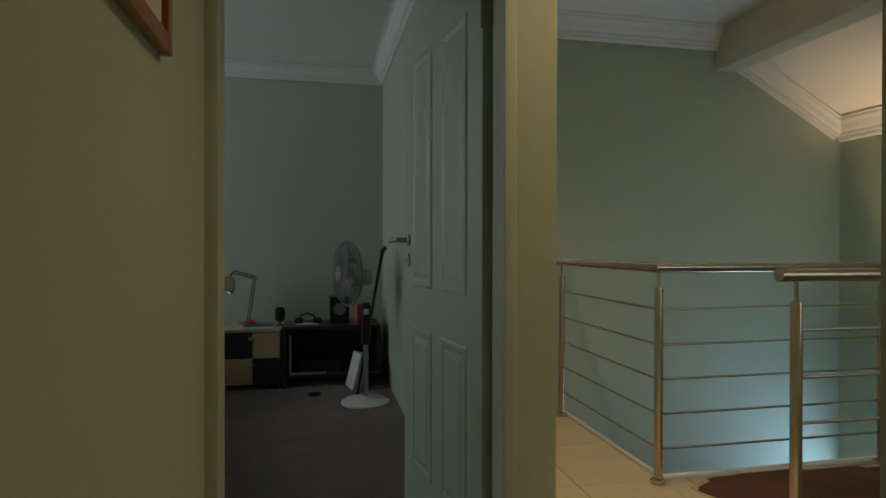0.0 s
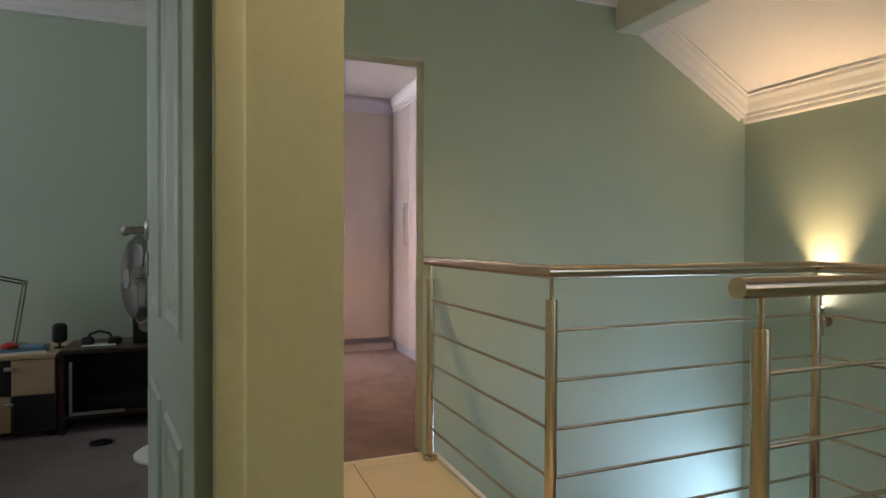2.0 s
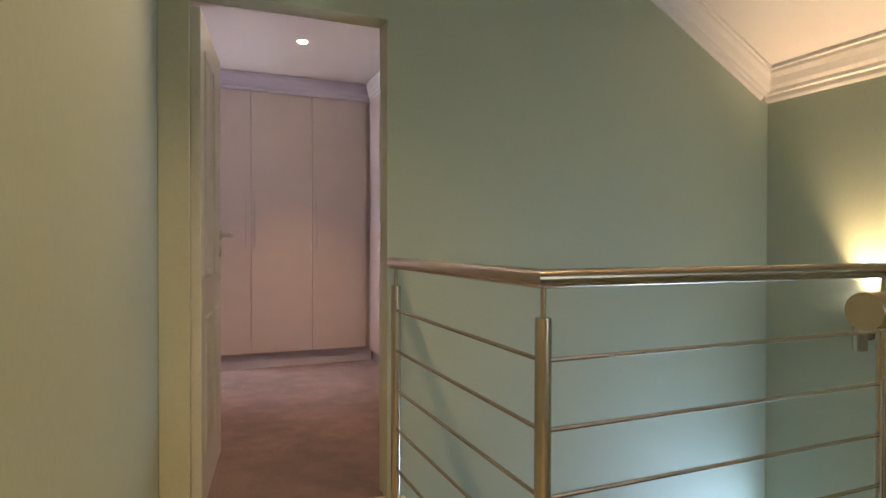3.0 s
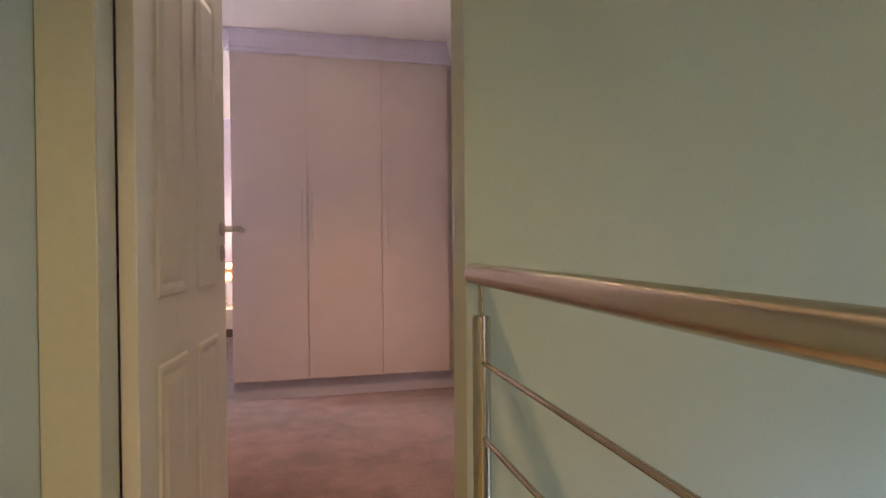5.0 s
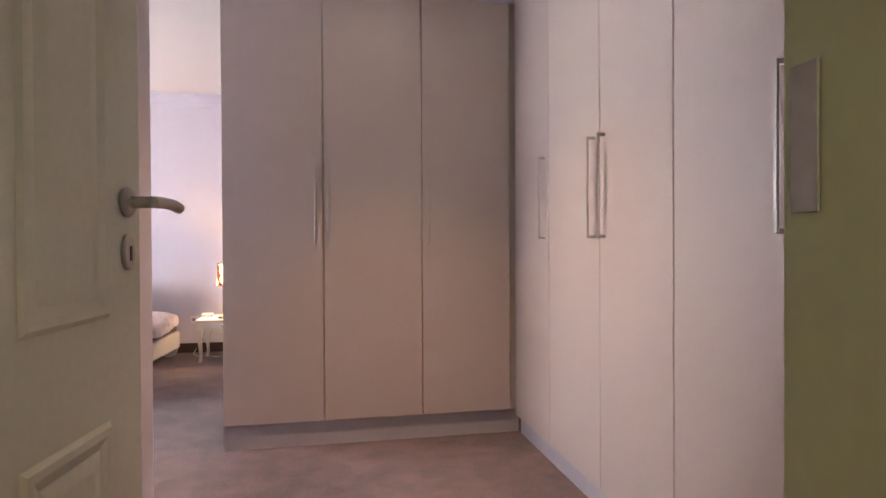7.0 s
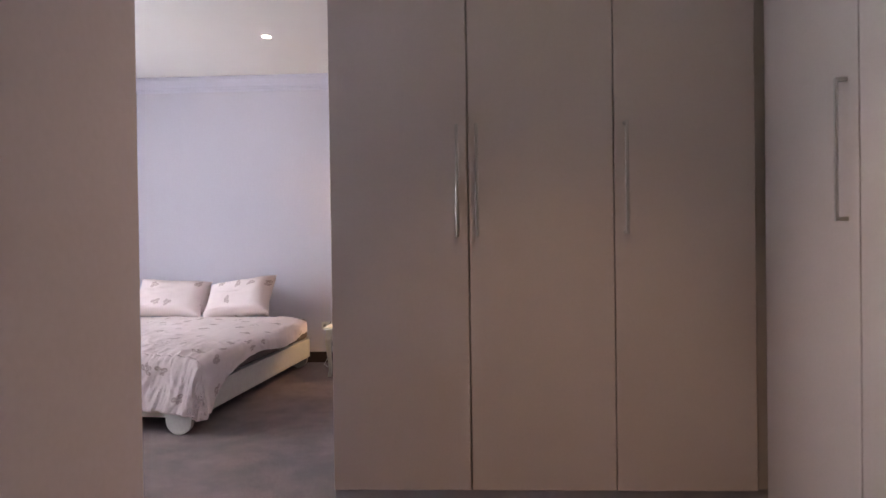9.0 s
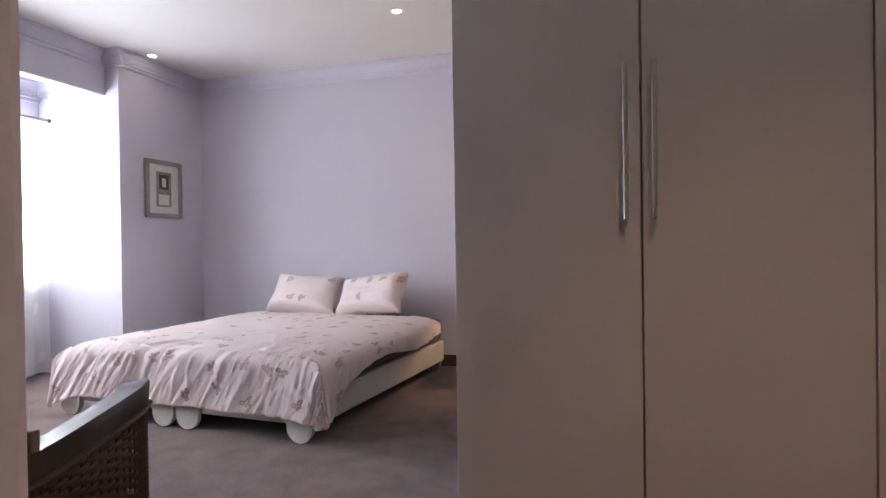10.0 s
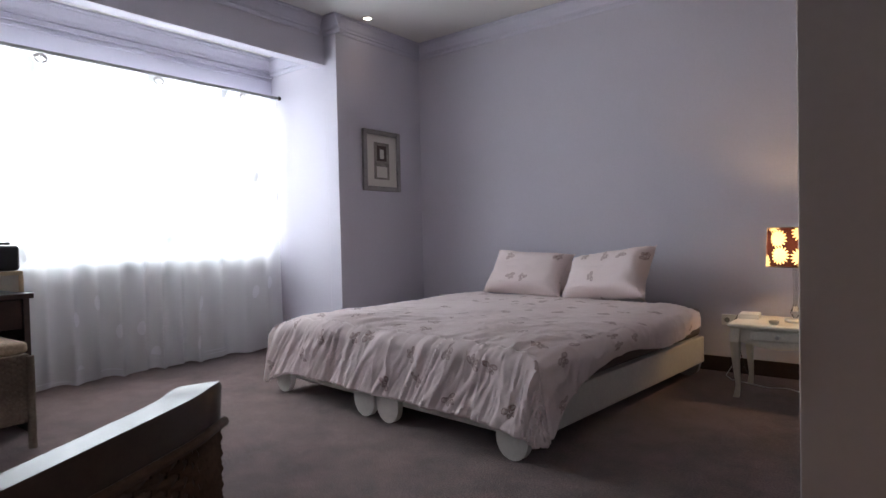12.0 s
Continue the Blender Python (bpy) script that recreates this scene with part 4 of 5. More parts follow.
pillow((-2.46, 5.74, 0.452), -2, -18, 0.54, 0.26, 4.0, "cream pillow standing behind another pillow")


def nightstand():
    n = thing("nightstand", pose(-1.275, 5.66, 0), "cream painted bedside table with a small drawer", "nightstand")
    part("tabletop", box(-0.235, 0.235, -0.205, 0.205, 0.375, 0.398, 0.008, 3), CREAM, n, "", True)
    bm = bmesh.new()
    cols = [(-0.20 + 0.40 * i / 12) for i in range(13)]
    for i, (a, b) in enumerate(zip(cols, cols[1:])):
        za, zb = 0.285 + 0.03 * math.cos(math.pi * a / 0.2) * -0.5, 0.285 + 0.03 * math.cos(math.pi * b / 0.2) * -0.5
        v = [bm.verts.new(p) for p in ((a, -0.185, za), (b, -0.185, zb), (b, -0.185, 0.374), (a, -0.185, 0.374), (a, -0.168, za), (b, -0.168, zb), (b, -0.168, 0.374), (a, -0.168, 0.374))]
        for q in ((0, 1, 2, 3), (5, 4, 7, 6), (0, 4, 5, 1)):
            bm.faces.new([v[k] for k in q])
    bmesh.ops.remove_doubles(bm, verts=bm.verts, dist=0.0005)
    part("apron", bm, CREAM, n)
    for s in (-1, 1):
        part("side_panel", box(min(s * 0.2, s * 0.185), max(s * 0.2, s * 0.185), -0.166, 0.17, 0.285, 0.374), CREAM, n)
    part("back_panel", box(-0.184, 0.184, 0.170, 0.185, 0.285, 0.374), CREAM, n)
    part("drawer", box(-0.125, 0.125, -0.190, -0.1855, 0.315, 0.366, 0.002, 1), CREAM, n)
    part("knob", lathe(((0.006, 0), (0.006, 0.008), (0.012, 0.014), (0.010, 0.022), (0.001, 0.024)), 14), CHROME, n).matrix_local = pose(0, -0.190, 0.340, 90, 0, 0)
    for sx in (-1, 1):
        for sy in (-1, 1):
            pts = [(sx * 0.196, sy * 0.170, 0.374), (sx * 0.204, sy * 0.177, 0.30), (sx * 0.200, sy * 0.174, 0.18), (sx * 0.192, sy * 0.167, 0.06), (sx * 0.200, sy * 0.174, 0.0)]
            rad = (0.021, 0.023, 0.016, 0.011, 0.014)
            bm = bmesh.new()
            rings = [[bm.verts.new((p[0] + r * cx, p[1] + r * cy, p[2])) for cx, cy in ((-1, -1), (1, -1), (1, 1), (-1, 1))] for p, r in zip(pts, rad)]
            for a, b in zip(rings, rings[1:]):
                for i in range(4):
                    bm.faces.new((a[i], a[(i + 1) % 4], b[(i + 1) % 4], b[i]))
            bm.faces.new(rings[0])
            bm.faces.new(rings[-1][::-1])
            part("leg", bm, CREAM, n)


nightstand()


def table_lamp():
    t = thing("table_lamp", pose(-1.22, 5.66, 0.398), "lit bedside lamp with a dark flowered drum shade", "lamp")
    bm = bmesh.new()
    lay = bm.loops.layers.uv.new("UVMap")
    n, r, z0, z1 = 48, 0.135, 0.300, 0.505
    ring = [[bm.verts.new((r * k * math.cos(2 * math.pi * i / n), r * k * math.sin(2 * math.pi * i / n), z)) for i in range(n)] for z, k in ((z0, 1.0), (z1, 0.96))]
    for i in range(n):
        j = (i + 1) % n
        f = bm.faces.new((ring[0][i], ring[0][j], ring[1][j], ring[1][i]))
        for lp, (a, b) in zip(f.loops, ((i, z0), (i + 1, z0), (i + 1, z1), (i, z1))):
            lp[lay].uv = (2 * math.pi * r * a / n, b)
    part("shade", bm, SHADE, t, "dark brown shade with pale flowers", True)
    for z, k in ((z0, 1.0), (z1, 0.96)):
        part("shade_rim", lathe(((r * k - 0.002, z - 0.003), (r * k + 0.002, z - 0.003), (r * k + 0.002, z + 0.003), (r * k - 0.002, z + 0.003)), 48, (0, 0, 0), False), DARKWOOD, t)
    part("foot", lathe(((0.052, 0.0), (0.052, 0.012), (0.045, 0.018), (0.018, 0.022), (0.001, 0.022)), 20), CHROME, t, "", True)
    part("stem", lathe(((0.010, 0.022), (0.026, 0.05), (0.012, 0.085), (0.010, 0.10), (0.012, 0.25), (0.009, 0.33), (0.001, 0.33)), 16), GLASS, t, "clear glass stem", True)
    part("lamp_holder", tube((0, 0, 0.33), (0, 0, 0.37), 0.014, n=12), CHROME, t)


table_lamp()


def trinkets():
    d = thing("trinket_dish", pose(-1.30, 5.52, 0.398), "small glass and silver trinket on the bedside table", "ornament")
    part("dish", lathe(((0.016, 0), (0.022, 0.006), (0.026, 0.02), (0.022, 0.02), (0.015, 0.008), (0.001, 0.006)), 16), CHROME, d, "", True)
    b = thing("tissue_box", pose(-1.45, 5.72, 0.398, 0, 0, 5), "low white box on the bedside table", "box")
    part("carton", box(-0.05, 0.05, -0.06, 0.06, 0, 0.028, 0.003), PAPER, b)
    c = thing("lamp_cable", pose(-1.5, 5.6, 0), "thin pale cable trailing over the carpet", "cable")
    part("cord", pipe([(-0.10, 0.36, 0.06), (-0.13, 0.34, 0.006), (-0.08, 0.25, 0.004), (0.02, 0.21, 0.004), (0.12, 0.16, 0.004), (0.22, 0.20, 0.004), (0.30, 0.14, 0.004)], 0.003, 8), WHITEPLASTIC, c, "", True)
    k = thing("lamp_flex", pose(-1.515, 5.72, 0), "thin dark cable hanging behind the bedside table", "cable")
    part("cord", pipe([(0.0, 0.0, 0.41), (-0.012, 0.03, 0.39), (-0.012, 0.06, 0.25), (0.01, 0.10, 0.10), (0.02, 0.20, 0.02), (0.03, 0.30, 0.004)], 0.0028, 8), BLACKPLASTIC, k, "", True)
    for x, z in ((-3.92, 0.355), (-1.62, 0.33)):
        s = thing("wall_socket", pose(x, 6.07, z), "white double wall socket", "socket", "wall sockets")
        part("face_plate", box(-0.06, 0.06, -0.009, -0.0005, -0.035, 0.035, 0.003), WHITEPLASTIC, s)
        for dx in (-0.028, 0.028):
            part("outlet", tube((dx, -0.0115, 0), (dx, -0.0095, 0), 0.016, n=16), GREYPLASTIC, s)


trinkets()


def picture_bedroom():
    p = thing("framed_print", pose(-4.16, 5.557, 1.525), "small sepia print in a grey silver frame", "picture")
    w, h, f = 0.213, 0.247, 0.038
    for a, b, c, d in ((-w, -w + f, -h, h), (w - f, w, -h, h), (-w + f, w - f, -h, -h + f), (-w + f, w - f, h - f, h)):
        part("frame_side", box(0.002, 0.030, a, b, c, d, 0.006, 2), SILVERFRAME, p, "", True)
    part("mount", box(0.004, 0.012, -w + f, w - f, -h + f, h - f), MAT, p, "cream mount")
    part("print", box(0.0125, 0.0145, -0.088, 0.088, -0.150, 0.150), PRINT, p, "sepia print")
    part("print_panel", box(0.015, 0.016, -0.055, 0.055, 0.0, 0.125), DARKWOOD, p)
    part("print_panel", box(0.0165, 0.0175, -0.022, 0.022, 0.02, 0.095), MAT, p)
    part("print_panel", box(0.015, 0.016, -0.060, 0.060, -0.135, -0.045), MAT, p)


picture_bedroom()


def picture_passage():
    p = thing("framed_picture", pose(-1.87, -2.79, 1.80), "picture in an orange brown wooden frame", "picture")
    w, h, f = 0.22, 0.32, 0.035
    for a, b, c, d in ((-w, -w + f, -h, h), (w - f, w, -h, h), (-w + f, w - f, -h, -h + f), (-w + f, w - f, h - f, h)):
        part("frame_side", box(0.002, 0.022, a, b, c, d, 0.004, 2), ORANGEFRAME, p, "", True)
    part("mount", box(0.004, 0.010, -w + f, w - f, -h + f, h - f), MAT, p, "cream mount")


picture_passage()


def curtain():
    """A sheer curtain gathered in soft folds along the bay, to the floor."""
    y0, y1, zt = 1.90, 5.06, 2.06
    c = thing("sheer_curtain", pose(-4.86, 3.5, 0), "white sheer curtain drawn across the bay window", "curtain")

    def fn(u, v):
        y = y0 + (y1 - y0) * u
        z = 0.02 + (zt - 0.02) * v
        amp = (0.009 + 0.017 * (1 - v) ** 0.7) * (0.75 + 0.6 * noise.noise((1.1 * y, 0.6 * v, 4)))
        ph = 42 * y + 6.5 * noise.noise((1.3 * y, 0, 2)) * (1 + 0.3 * (1 - v))
        x = amp * math.sin(ph) + 0.5 * amp * math.sin(0.53 * ph + 1.0) + 0.03 * (1 - v) * noise.noise((1.2 * y, 3 * v, 9))
        z += (1 - v) * 0.012 * math.sin(0.5 * ph)
        return (x, y - 3.5 + 0.01 * math.cos(ph), max(z, 0.004)), (y, z + 0.4 * math.sin(2.1 * y))

    part("voile", grid_mesh(420, 26, fn), SHEER, c, "", True)
    h = grid_mesh(420, 3, lambda u, v: ((fn(u, v * 0.045)[0][0] + 0.003, fn(u, v * 0.045)[0][1], max(0.006, fn(u, v * 0.045)[0][2])), (u, v)))
    part("hem", h, SHEER, c, "double hem", True)
    r = thing("curtain_rail", pose(-4.86, 3.5, 2.075), "thin white curtain rail under the pelmet", "curtain rail")
    part("rail", tube((0, -1.62, 0), (0, 1.58, 0), 0.011, n=12), GREYPLASTIC, r, "", True)
    part("finial", lathe(((0.012, 0), (0.017, 0.006), (0.017, 0.02), (0.001, 0.024)), 12), DARKWOOD, r).matrix_local = pose(0, 1.575, 0, -90, 0, 0)
    p = thing("pelmet", pose(-4.97, 3.5, 2.07), "pale painted pelmet board over the curtain", "pelmet")
    part("board", box(-0.029, 0.0, -1.645, 1.595, 0.0, 0.20, 0.004), CORNICE_L, p)
    for z, d in ((0.150, 0.012), (0.185, 0.022)):
        part("bead", box(0.0, d, -1.645, 1.595, z, z + 0.014, 0.004, 2), CORNICE_L, p)
    for y in (2.6, 3.35, 4.06, 4.72):
        b = thing("curtain_clip", pose(-4.815, y, 2.015), "small silver butterfly curtain ornament", "ornament", "curtain ornaments")
        for sx in (-1, 1):
            for up, size in ((0.018, 1.0), (-0.014, 0.75)):
                w = part("wing", lathe(((0.001, 0), (0.018, 0.001), (0.018, 0.003), (0.001, 0.004)), 12), CHROME, b)
                w.matrix_local = pose(0.0, sx * 0.020, up, sx * (-38 if up > 0 else 38), 0, 0) @ pose(0, 0, 0, 0, 90, 0) @ Matrix.Diagonal((0.55 * size, 1.35 * size, 1, 1))
        part("body", tube((0.002, 0, -0.018), (0.002, 0, 0.022), 0.003, n=8), CHROME, b)


curtain()


def woven_panel(width, height, mat, curve, pitch=0.012):
    """Cane weave: upright stakes with strands passing before and behind, each a real strand."""
    bm = bmesh.new()
    ns = max(2, int(width / 0.022))
    for i in range(ns + 1):
        u = i / ns
        p0, p1 = curve(u, 0.0), curve(u, 1.0)
        add_tube(bm, p0, p1, 0.0035, n=5, caps=False)
    rows = int(height / pitch)
    for k in range(rows):
        v = (k + 0.5) / rows
        ring_prev = None
        for i in range(ns * 2 + 1):
            u = i / (ns * 2)
            p = Vector(curve(u, v))
            nrm = Vector(curve(u, v, True))
            s = 0.004 * math.cos(math.pi * (i + k * 2) / 2 + (math.pi / 2 if i % 2 else 0)) if i % 2 == 0 else 0.0
            p = p + nrm * s
            hh = pitch * 0.64
            ring = [bm.verts.new(p + Vector((0, 0, a)) + nrm * b) for a, b in ((hh, 0), (0, 0.0028), (-hh, 0), (0, -0.0028))]
            if ring_prev:
                for q in range(4):
                    bm.faces.new((ring_prev[q], ring_prev[(q + 1) % 4], ring[(q + 1) % 4], ring[q]))
            ring_prev = ring
    return bm


def arm_chair():
    """A wicker chair seen from behind its arm: a woven side under a broad polished arm that climbs to a rounded tip, a tall woven back, a low seat."""
    c = thing("wicker_chair", pose(-1.455, 2.10, 0), "dark wicker armchair with a polished sloping wooden arm", "chair")
    stops = ((0.0, 0.0, 0.648), (-0.006, 0.08, 0.656), (-0.024, 0.21, 0.677), (-0.045, 0.32, 0.694), (-0.062, 0.360, 0.701), (-0.084, 0.392, 0.702))

    def along(u):
        k = min(len(stops) - 2, int(u * (len(stops) - 1)))
        f = u * (len(stops) - 1) - k
        p0, p1, p2, p3 = (Vector(stops[min(max(q, 0), len(stops) - 1)]) for q in (k - 1, k, k + 1, k + 2))
        return 0.5 * (2 * p1 + (p2 - p0) * f + (2 * p0 - 5 * p1 + 4 * p2 - p3) * f * f + (3 * p1 - p0 - 3 * p2 + p3) * f ** 3)

    def across(u):
        d = along(min(1.0, u + 0.02)) - along(max(0.0, u - 0.02))
        return Vector((d.y, -d.x, 0)).normalized()

    def side(u, v, normal=False):
        if normal:
            return across(u)
        p = along(u) + across(u) * 0.020
        return (p.x, p.y, 0.08 + v * (p.z - 0.055 - 0.08))

    tagged(part("side_panel", woven_panel(0.56, 0.56, WICKER, side, 0.011), WICKER, c, "", True), kind="stuff")
    bm = bmesh.new()
    rings = []
    for k in range(41):
        u = k / 40
        p, o = along(u), across(u)
        hw = 0.034 * (1 - 0.30 * max(0.0, (u - 0.88) / 0.12) ** 2)
        drop = 0.006 * max(0.0, (u - 0.94) / 0.06) ** 2
        rings.append([bm.verts.new(p + o * a + Vector((0, 0, b - drop))) for a, b in ((hw, -0.006), (hw * 0.9, -0.052), (hw * 0.9 - 0.022, -0.052), (-hw, -0.036), (-hw, -0.012), (-hw * 0.88, -0.007), (hw * 0.88, 0.0))])
    n = len(rings[0])
    for a, b in zip(rings, rings[1:]):
        for i in range(n):
            bm.faces.new((a[i], a[(i + 1) % n], b[(i + 1) % n], b[i]))
    bm.faces.new(rings[0])
    bm.faces.new(rings[-1][::-1])
    part("arm_rest", bm, BROWNWOOD, c, "polished dark wooden arm", True)
    part("rope_edge", pipe([along(k / 24) + across(k / 24) * 0.030 + Vector((0, 0, -0.060)) for k in range(25)], 0.007, 8), WICKER, c, "", True)

    def back(u, v, normal=False):
        return (0, -1, 0) if normal else (0.012 - 0.55 * u, 0.028 + 0.15 * (0.62 - v), 0.08 + v * 0.92)

    tagged(part("backrest", woven_panel(0.55, 0.92, WICKER, back), WICKER, c, "", True), kind="stuff")
    part("back_frame", pipe([(0.012, 0.134, 0.0), (0.012, 0.069, 0.4), (0.012, -0.022, 0.96), (-0.02, -0.030, 1.01), (-0.50, -0.030, 1.01), (-0.538, -0.022, 0.96), (-0.538, 0.134, 0.0)], 0.014, 10), WICKER, c, "", True)
    part("arm_block", box(-0.030, 0.022, 0.038, 0.058, 0.585, 0.690, 0.004), WICKER_PALE, c, "small pale wooden block between arm and back")
    part("seat", box(-0.53, -0.09, 0.10, 0.38, 0.30, 0.33, 0.008), WICKER, c)
    for x, y in ((-0.092, 0.385), (-0.52, 0.40)):
        part("leg", tube((x, y, 0.0), (x, y, 0.30 if x < -0.3 else 0.62), 0.016, n=12), WICKER, c, "", True)


arm_chair()


def side_chair():
    """A wicker stool chair with a floral cushion, drawn up to the desk."""
    c = thing("wicker_stool", pose(-4.02, 2.70, 0, 0, 0, 3), "grey brown wicker seat with a floral cushion", "stool")
    w = 0.23
    for axis in (0, 1):
        for s in (-1, 1):
            def wall(u, v, normal=False, axis=axis, s=s):
                if normal:
                    return (0, s, 0) if axis else (s, 0, 0)
                a = -w + u * 2 * w
                return (a, s * w, 0.12 + v * 0.29) if axis else (s * w, a, 0.12 + v * 0.29)
            tagged(part("side_panel", woven_panel(2 * w, 0.29, WICKER_PALE, wall), WICKER_PALE, c, "", True), kind="stuff")
    part("seat", box(-w, w, -w, w, 0.405, 0.42, 0.005), WICKER_PALE, c)
    part("seat_cushion", box(-w, w, -w, w, 0.421, 0.475, 0.022, 3), FLORAL, c, "floral cushion", True)
    for sx in (-1, 1):
        for sy in (-1, 1):
            part("leg", tube((sx * w, sy * w, 0), (sx * w, sy * w, 0.41), 0.017, n=10), WICKER_PALE, c, "", True)


side_chair()


def desk_corner():
    d = thing("desk", pose(-4.30, 2.545, 0), "dark wooden desk beside the curtain", "desk")
    part("desktop", box(-0.22, 0.24, -0.50, 0.50, 0.645, 0.67, 0.004), DARKWOOD, d)
    part("drawer_front", box(0.20, 0.215, -0.45, 0.455, 0.50, 0.640, 0.003), DARKWOOD, d)
    for y in (-0.48, 0.46):
        part("side_panel", box(-0.20, 0.22, y, y + 0.025, 0, 0.644), DARKWOOD, d)
    part("back_panel", box(-0.20, -0.18, -0.455, 0.46, 0.3, 0.644), DARKWOOD, d)
    s = thing("desk_shelf", pose(-4.31, 2.68, 0.671), "low pale wooden shelf standing on the desk", "shelf")
    part("board", box(-0.16, 0.16, -0.35, 0.35, 0.085, 0.105, 0.003), PALEWOOD, s)
    for y in (-0.35, 0.33):
        part("support", box(-0.16, 0.16, y, y + 0.02, 0, 0.084), PALEWOOD, s)
    k = thing("loudspeaker", pose(-4.28, 2.932, 0.7765), "small black loudspeaker on the shelf", "speaker")
    part("cabinet", box(-0.09, 0.09, -0.10, 0.10, 0, 0.125, 0.018, 3), BLACKPLASTIC, k, "", True)
    part("top_cap", box(-0.06, 0.06, -0.07, 0.07, 0.127, 0.142, 0.006, 2), BLACKPLASTIC, k, "", True)


desk_corner()


# ---- study things ----
def cube_cabinet():
    c = thing("cube_cabinet", pose(-2.095, 1.05, 0), "low cabinet with black and beech chequered doors", "cabinet")
    part("body", box(-0.21, 0.21, 0.012, 0.44, 0.04, 0.455), PALEWOOD, c)
    part("top_board", box(-0.218, 0.218, -0.006, 0.445, 0.456, 0.478, 0.002, 1), PALEWOOD, c)
    for i, (x0, x1, z0, z1, mat) in enumerate(((-0.208, -0.003, 0.25, 0.45, BLACKBOARD), (0.003, 0.208, 0.25, 0.45, PALEWOOD), (-0.208, -0.003, 0.045, 0.246, PALEWOOD), (0.003, 0.208, 0.045, 0.246, BLACKBOARD))):
        d = part("cabinet_door", box(x0, x1, 0.0, 0.011, z0, z1, 0.0015, 1), mat, c, "black door" if mat is BLACKBOARD else "beech door")
        if i in (0, 2):
            part("knob", box(-0.030, 0.012, -0.022, -0.001, z1 - 0.055, z1 - 0.035, 0.003, 1), CHROME, d)
    for x in (-0.18, 0.18):
        for y in (0.05, 0.4):
            part("castor", tube((x, y, 0), (x, y, 0.039), 0.018, n=10), BLACKPLASTIC, c)
    t = thing("tv_stand", pose(-1.48, 1.05, 0), "low dark open stand beside the cabinet", "stand")
    part("top_board", box(-0.385, 0.385, 0.0, 0.42, 0.465, 0.49, 0.003), DARKWOOD, t)
    part("shelf", box(-0.36, 0.36, 0.01, 0.41, 0.085, 0.105), DARKWOOD, t)
    for x in (-0.385, 0.36):
        part("side_panel", box(x, x + 0.025, 0.0, 0.42, 0.0, 0.464), DARKWOOD, t)
    part("back_panel", box(-0.359, 0.359, 0.40, 0.415, 0.106, 0.464), BLACKBOARD, t)
    part("metal_edge", box(-0.335, -0.320, 0.0, 0.012, 0.106, 0.42), CHROME, t)
    part("metal_edge", box(-0.319, -0.05, 0.0, 0.012, 0.106, 0.125), CHROME, t)
    v = thing("video_player", pose(-1.58, 1.12, 0.1055), "flat black player on the stand's shelf", "player")
    part("case", box(-0.16, 0.16, 0.0, 0.24, 0.0, 0.09, 0.004), BLACKPLASTIC, v)


cube_cabinet()


def desk_lamp():
    base = Vector((-2.165, 1.40, 0.478))
    elbow, joint, head = Vector((-2.275, 1.34, 0.915)) - base, Vector((-2.115, 1.42, 0.865)) - base, Vector((-2.33, 1.30, 0.80)) - base
    d = thing("desk_lamp", pose(*base), "silver jointed desk lamp on the cabinet", "lamp")
    part("base", lathe(((0.075, 0), (0.075, 0.012), (0.06, 0.018), (0.012, 0.022), (0.001, 0.022)), 24), STEEL, d, "", True)
    for s in (-0.010, 0.010):
        part("arm", tube((s, 0, 0.02), joint + Vector((s, 0, 0)), 0.005, n=8), STEEL, d)
        part("arm", tube(joint + Vector((0, 0, s)), elbow + Vector((0, 0, s)), 0.005, n=8), BLACKPLASTIC, d)
    part("joint", tube(joint + Vector((0, -0.018, 0)), joint + Vector((0, 0.018, 0)), 0.017, n=12), STEEL, d)
    part("neck", tube(elbow, head + Vector((0.01, 0, 0.05)), 0.007, n=8), BLACKPLASTIC, d)
    h = part("head", lathe(((0.016, 0.07), (0.030, 0.055), (0.058, 0.02), (0.066, -0.02), (0.063, -0.02), (0.054, 0.018), (0.001, 0.05)), 24), STEEL, d, "polished lamp head", True)
    h.matrix_local = pose(head.x, head.y, head.z, 0, 38, 20) @ Matrix.Diagonal((1.3, 1.3, 1.3, 1))


desk_lamp()


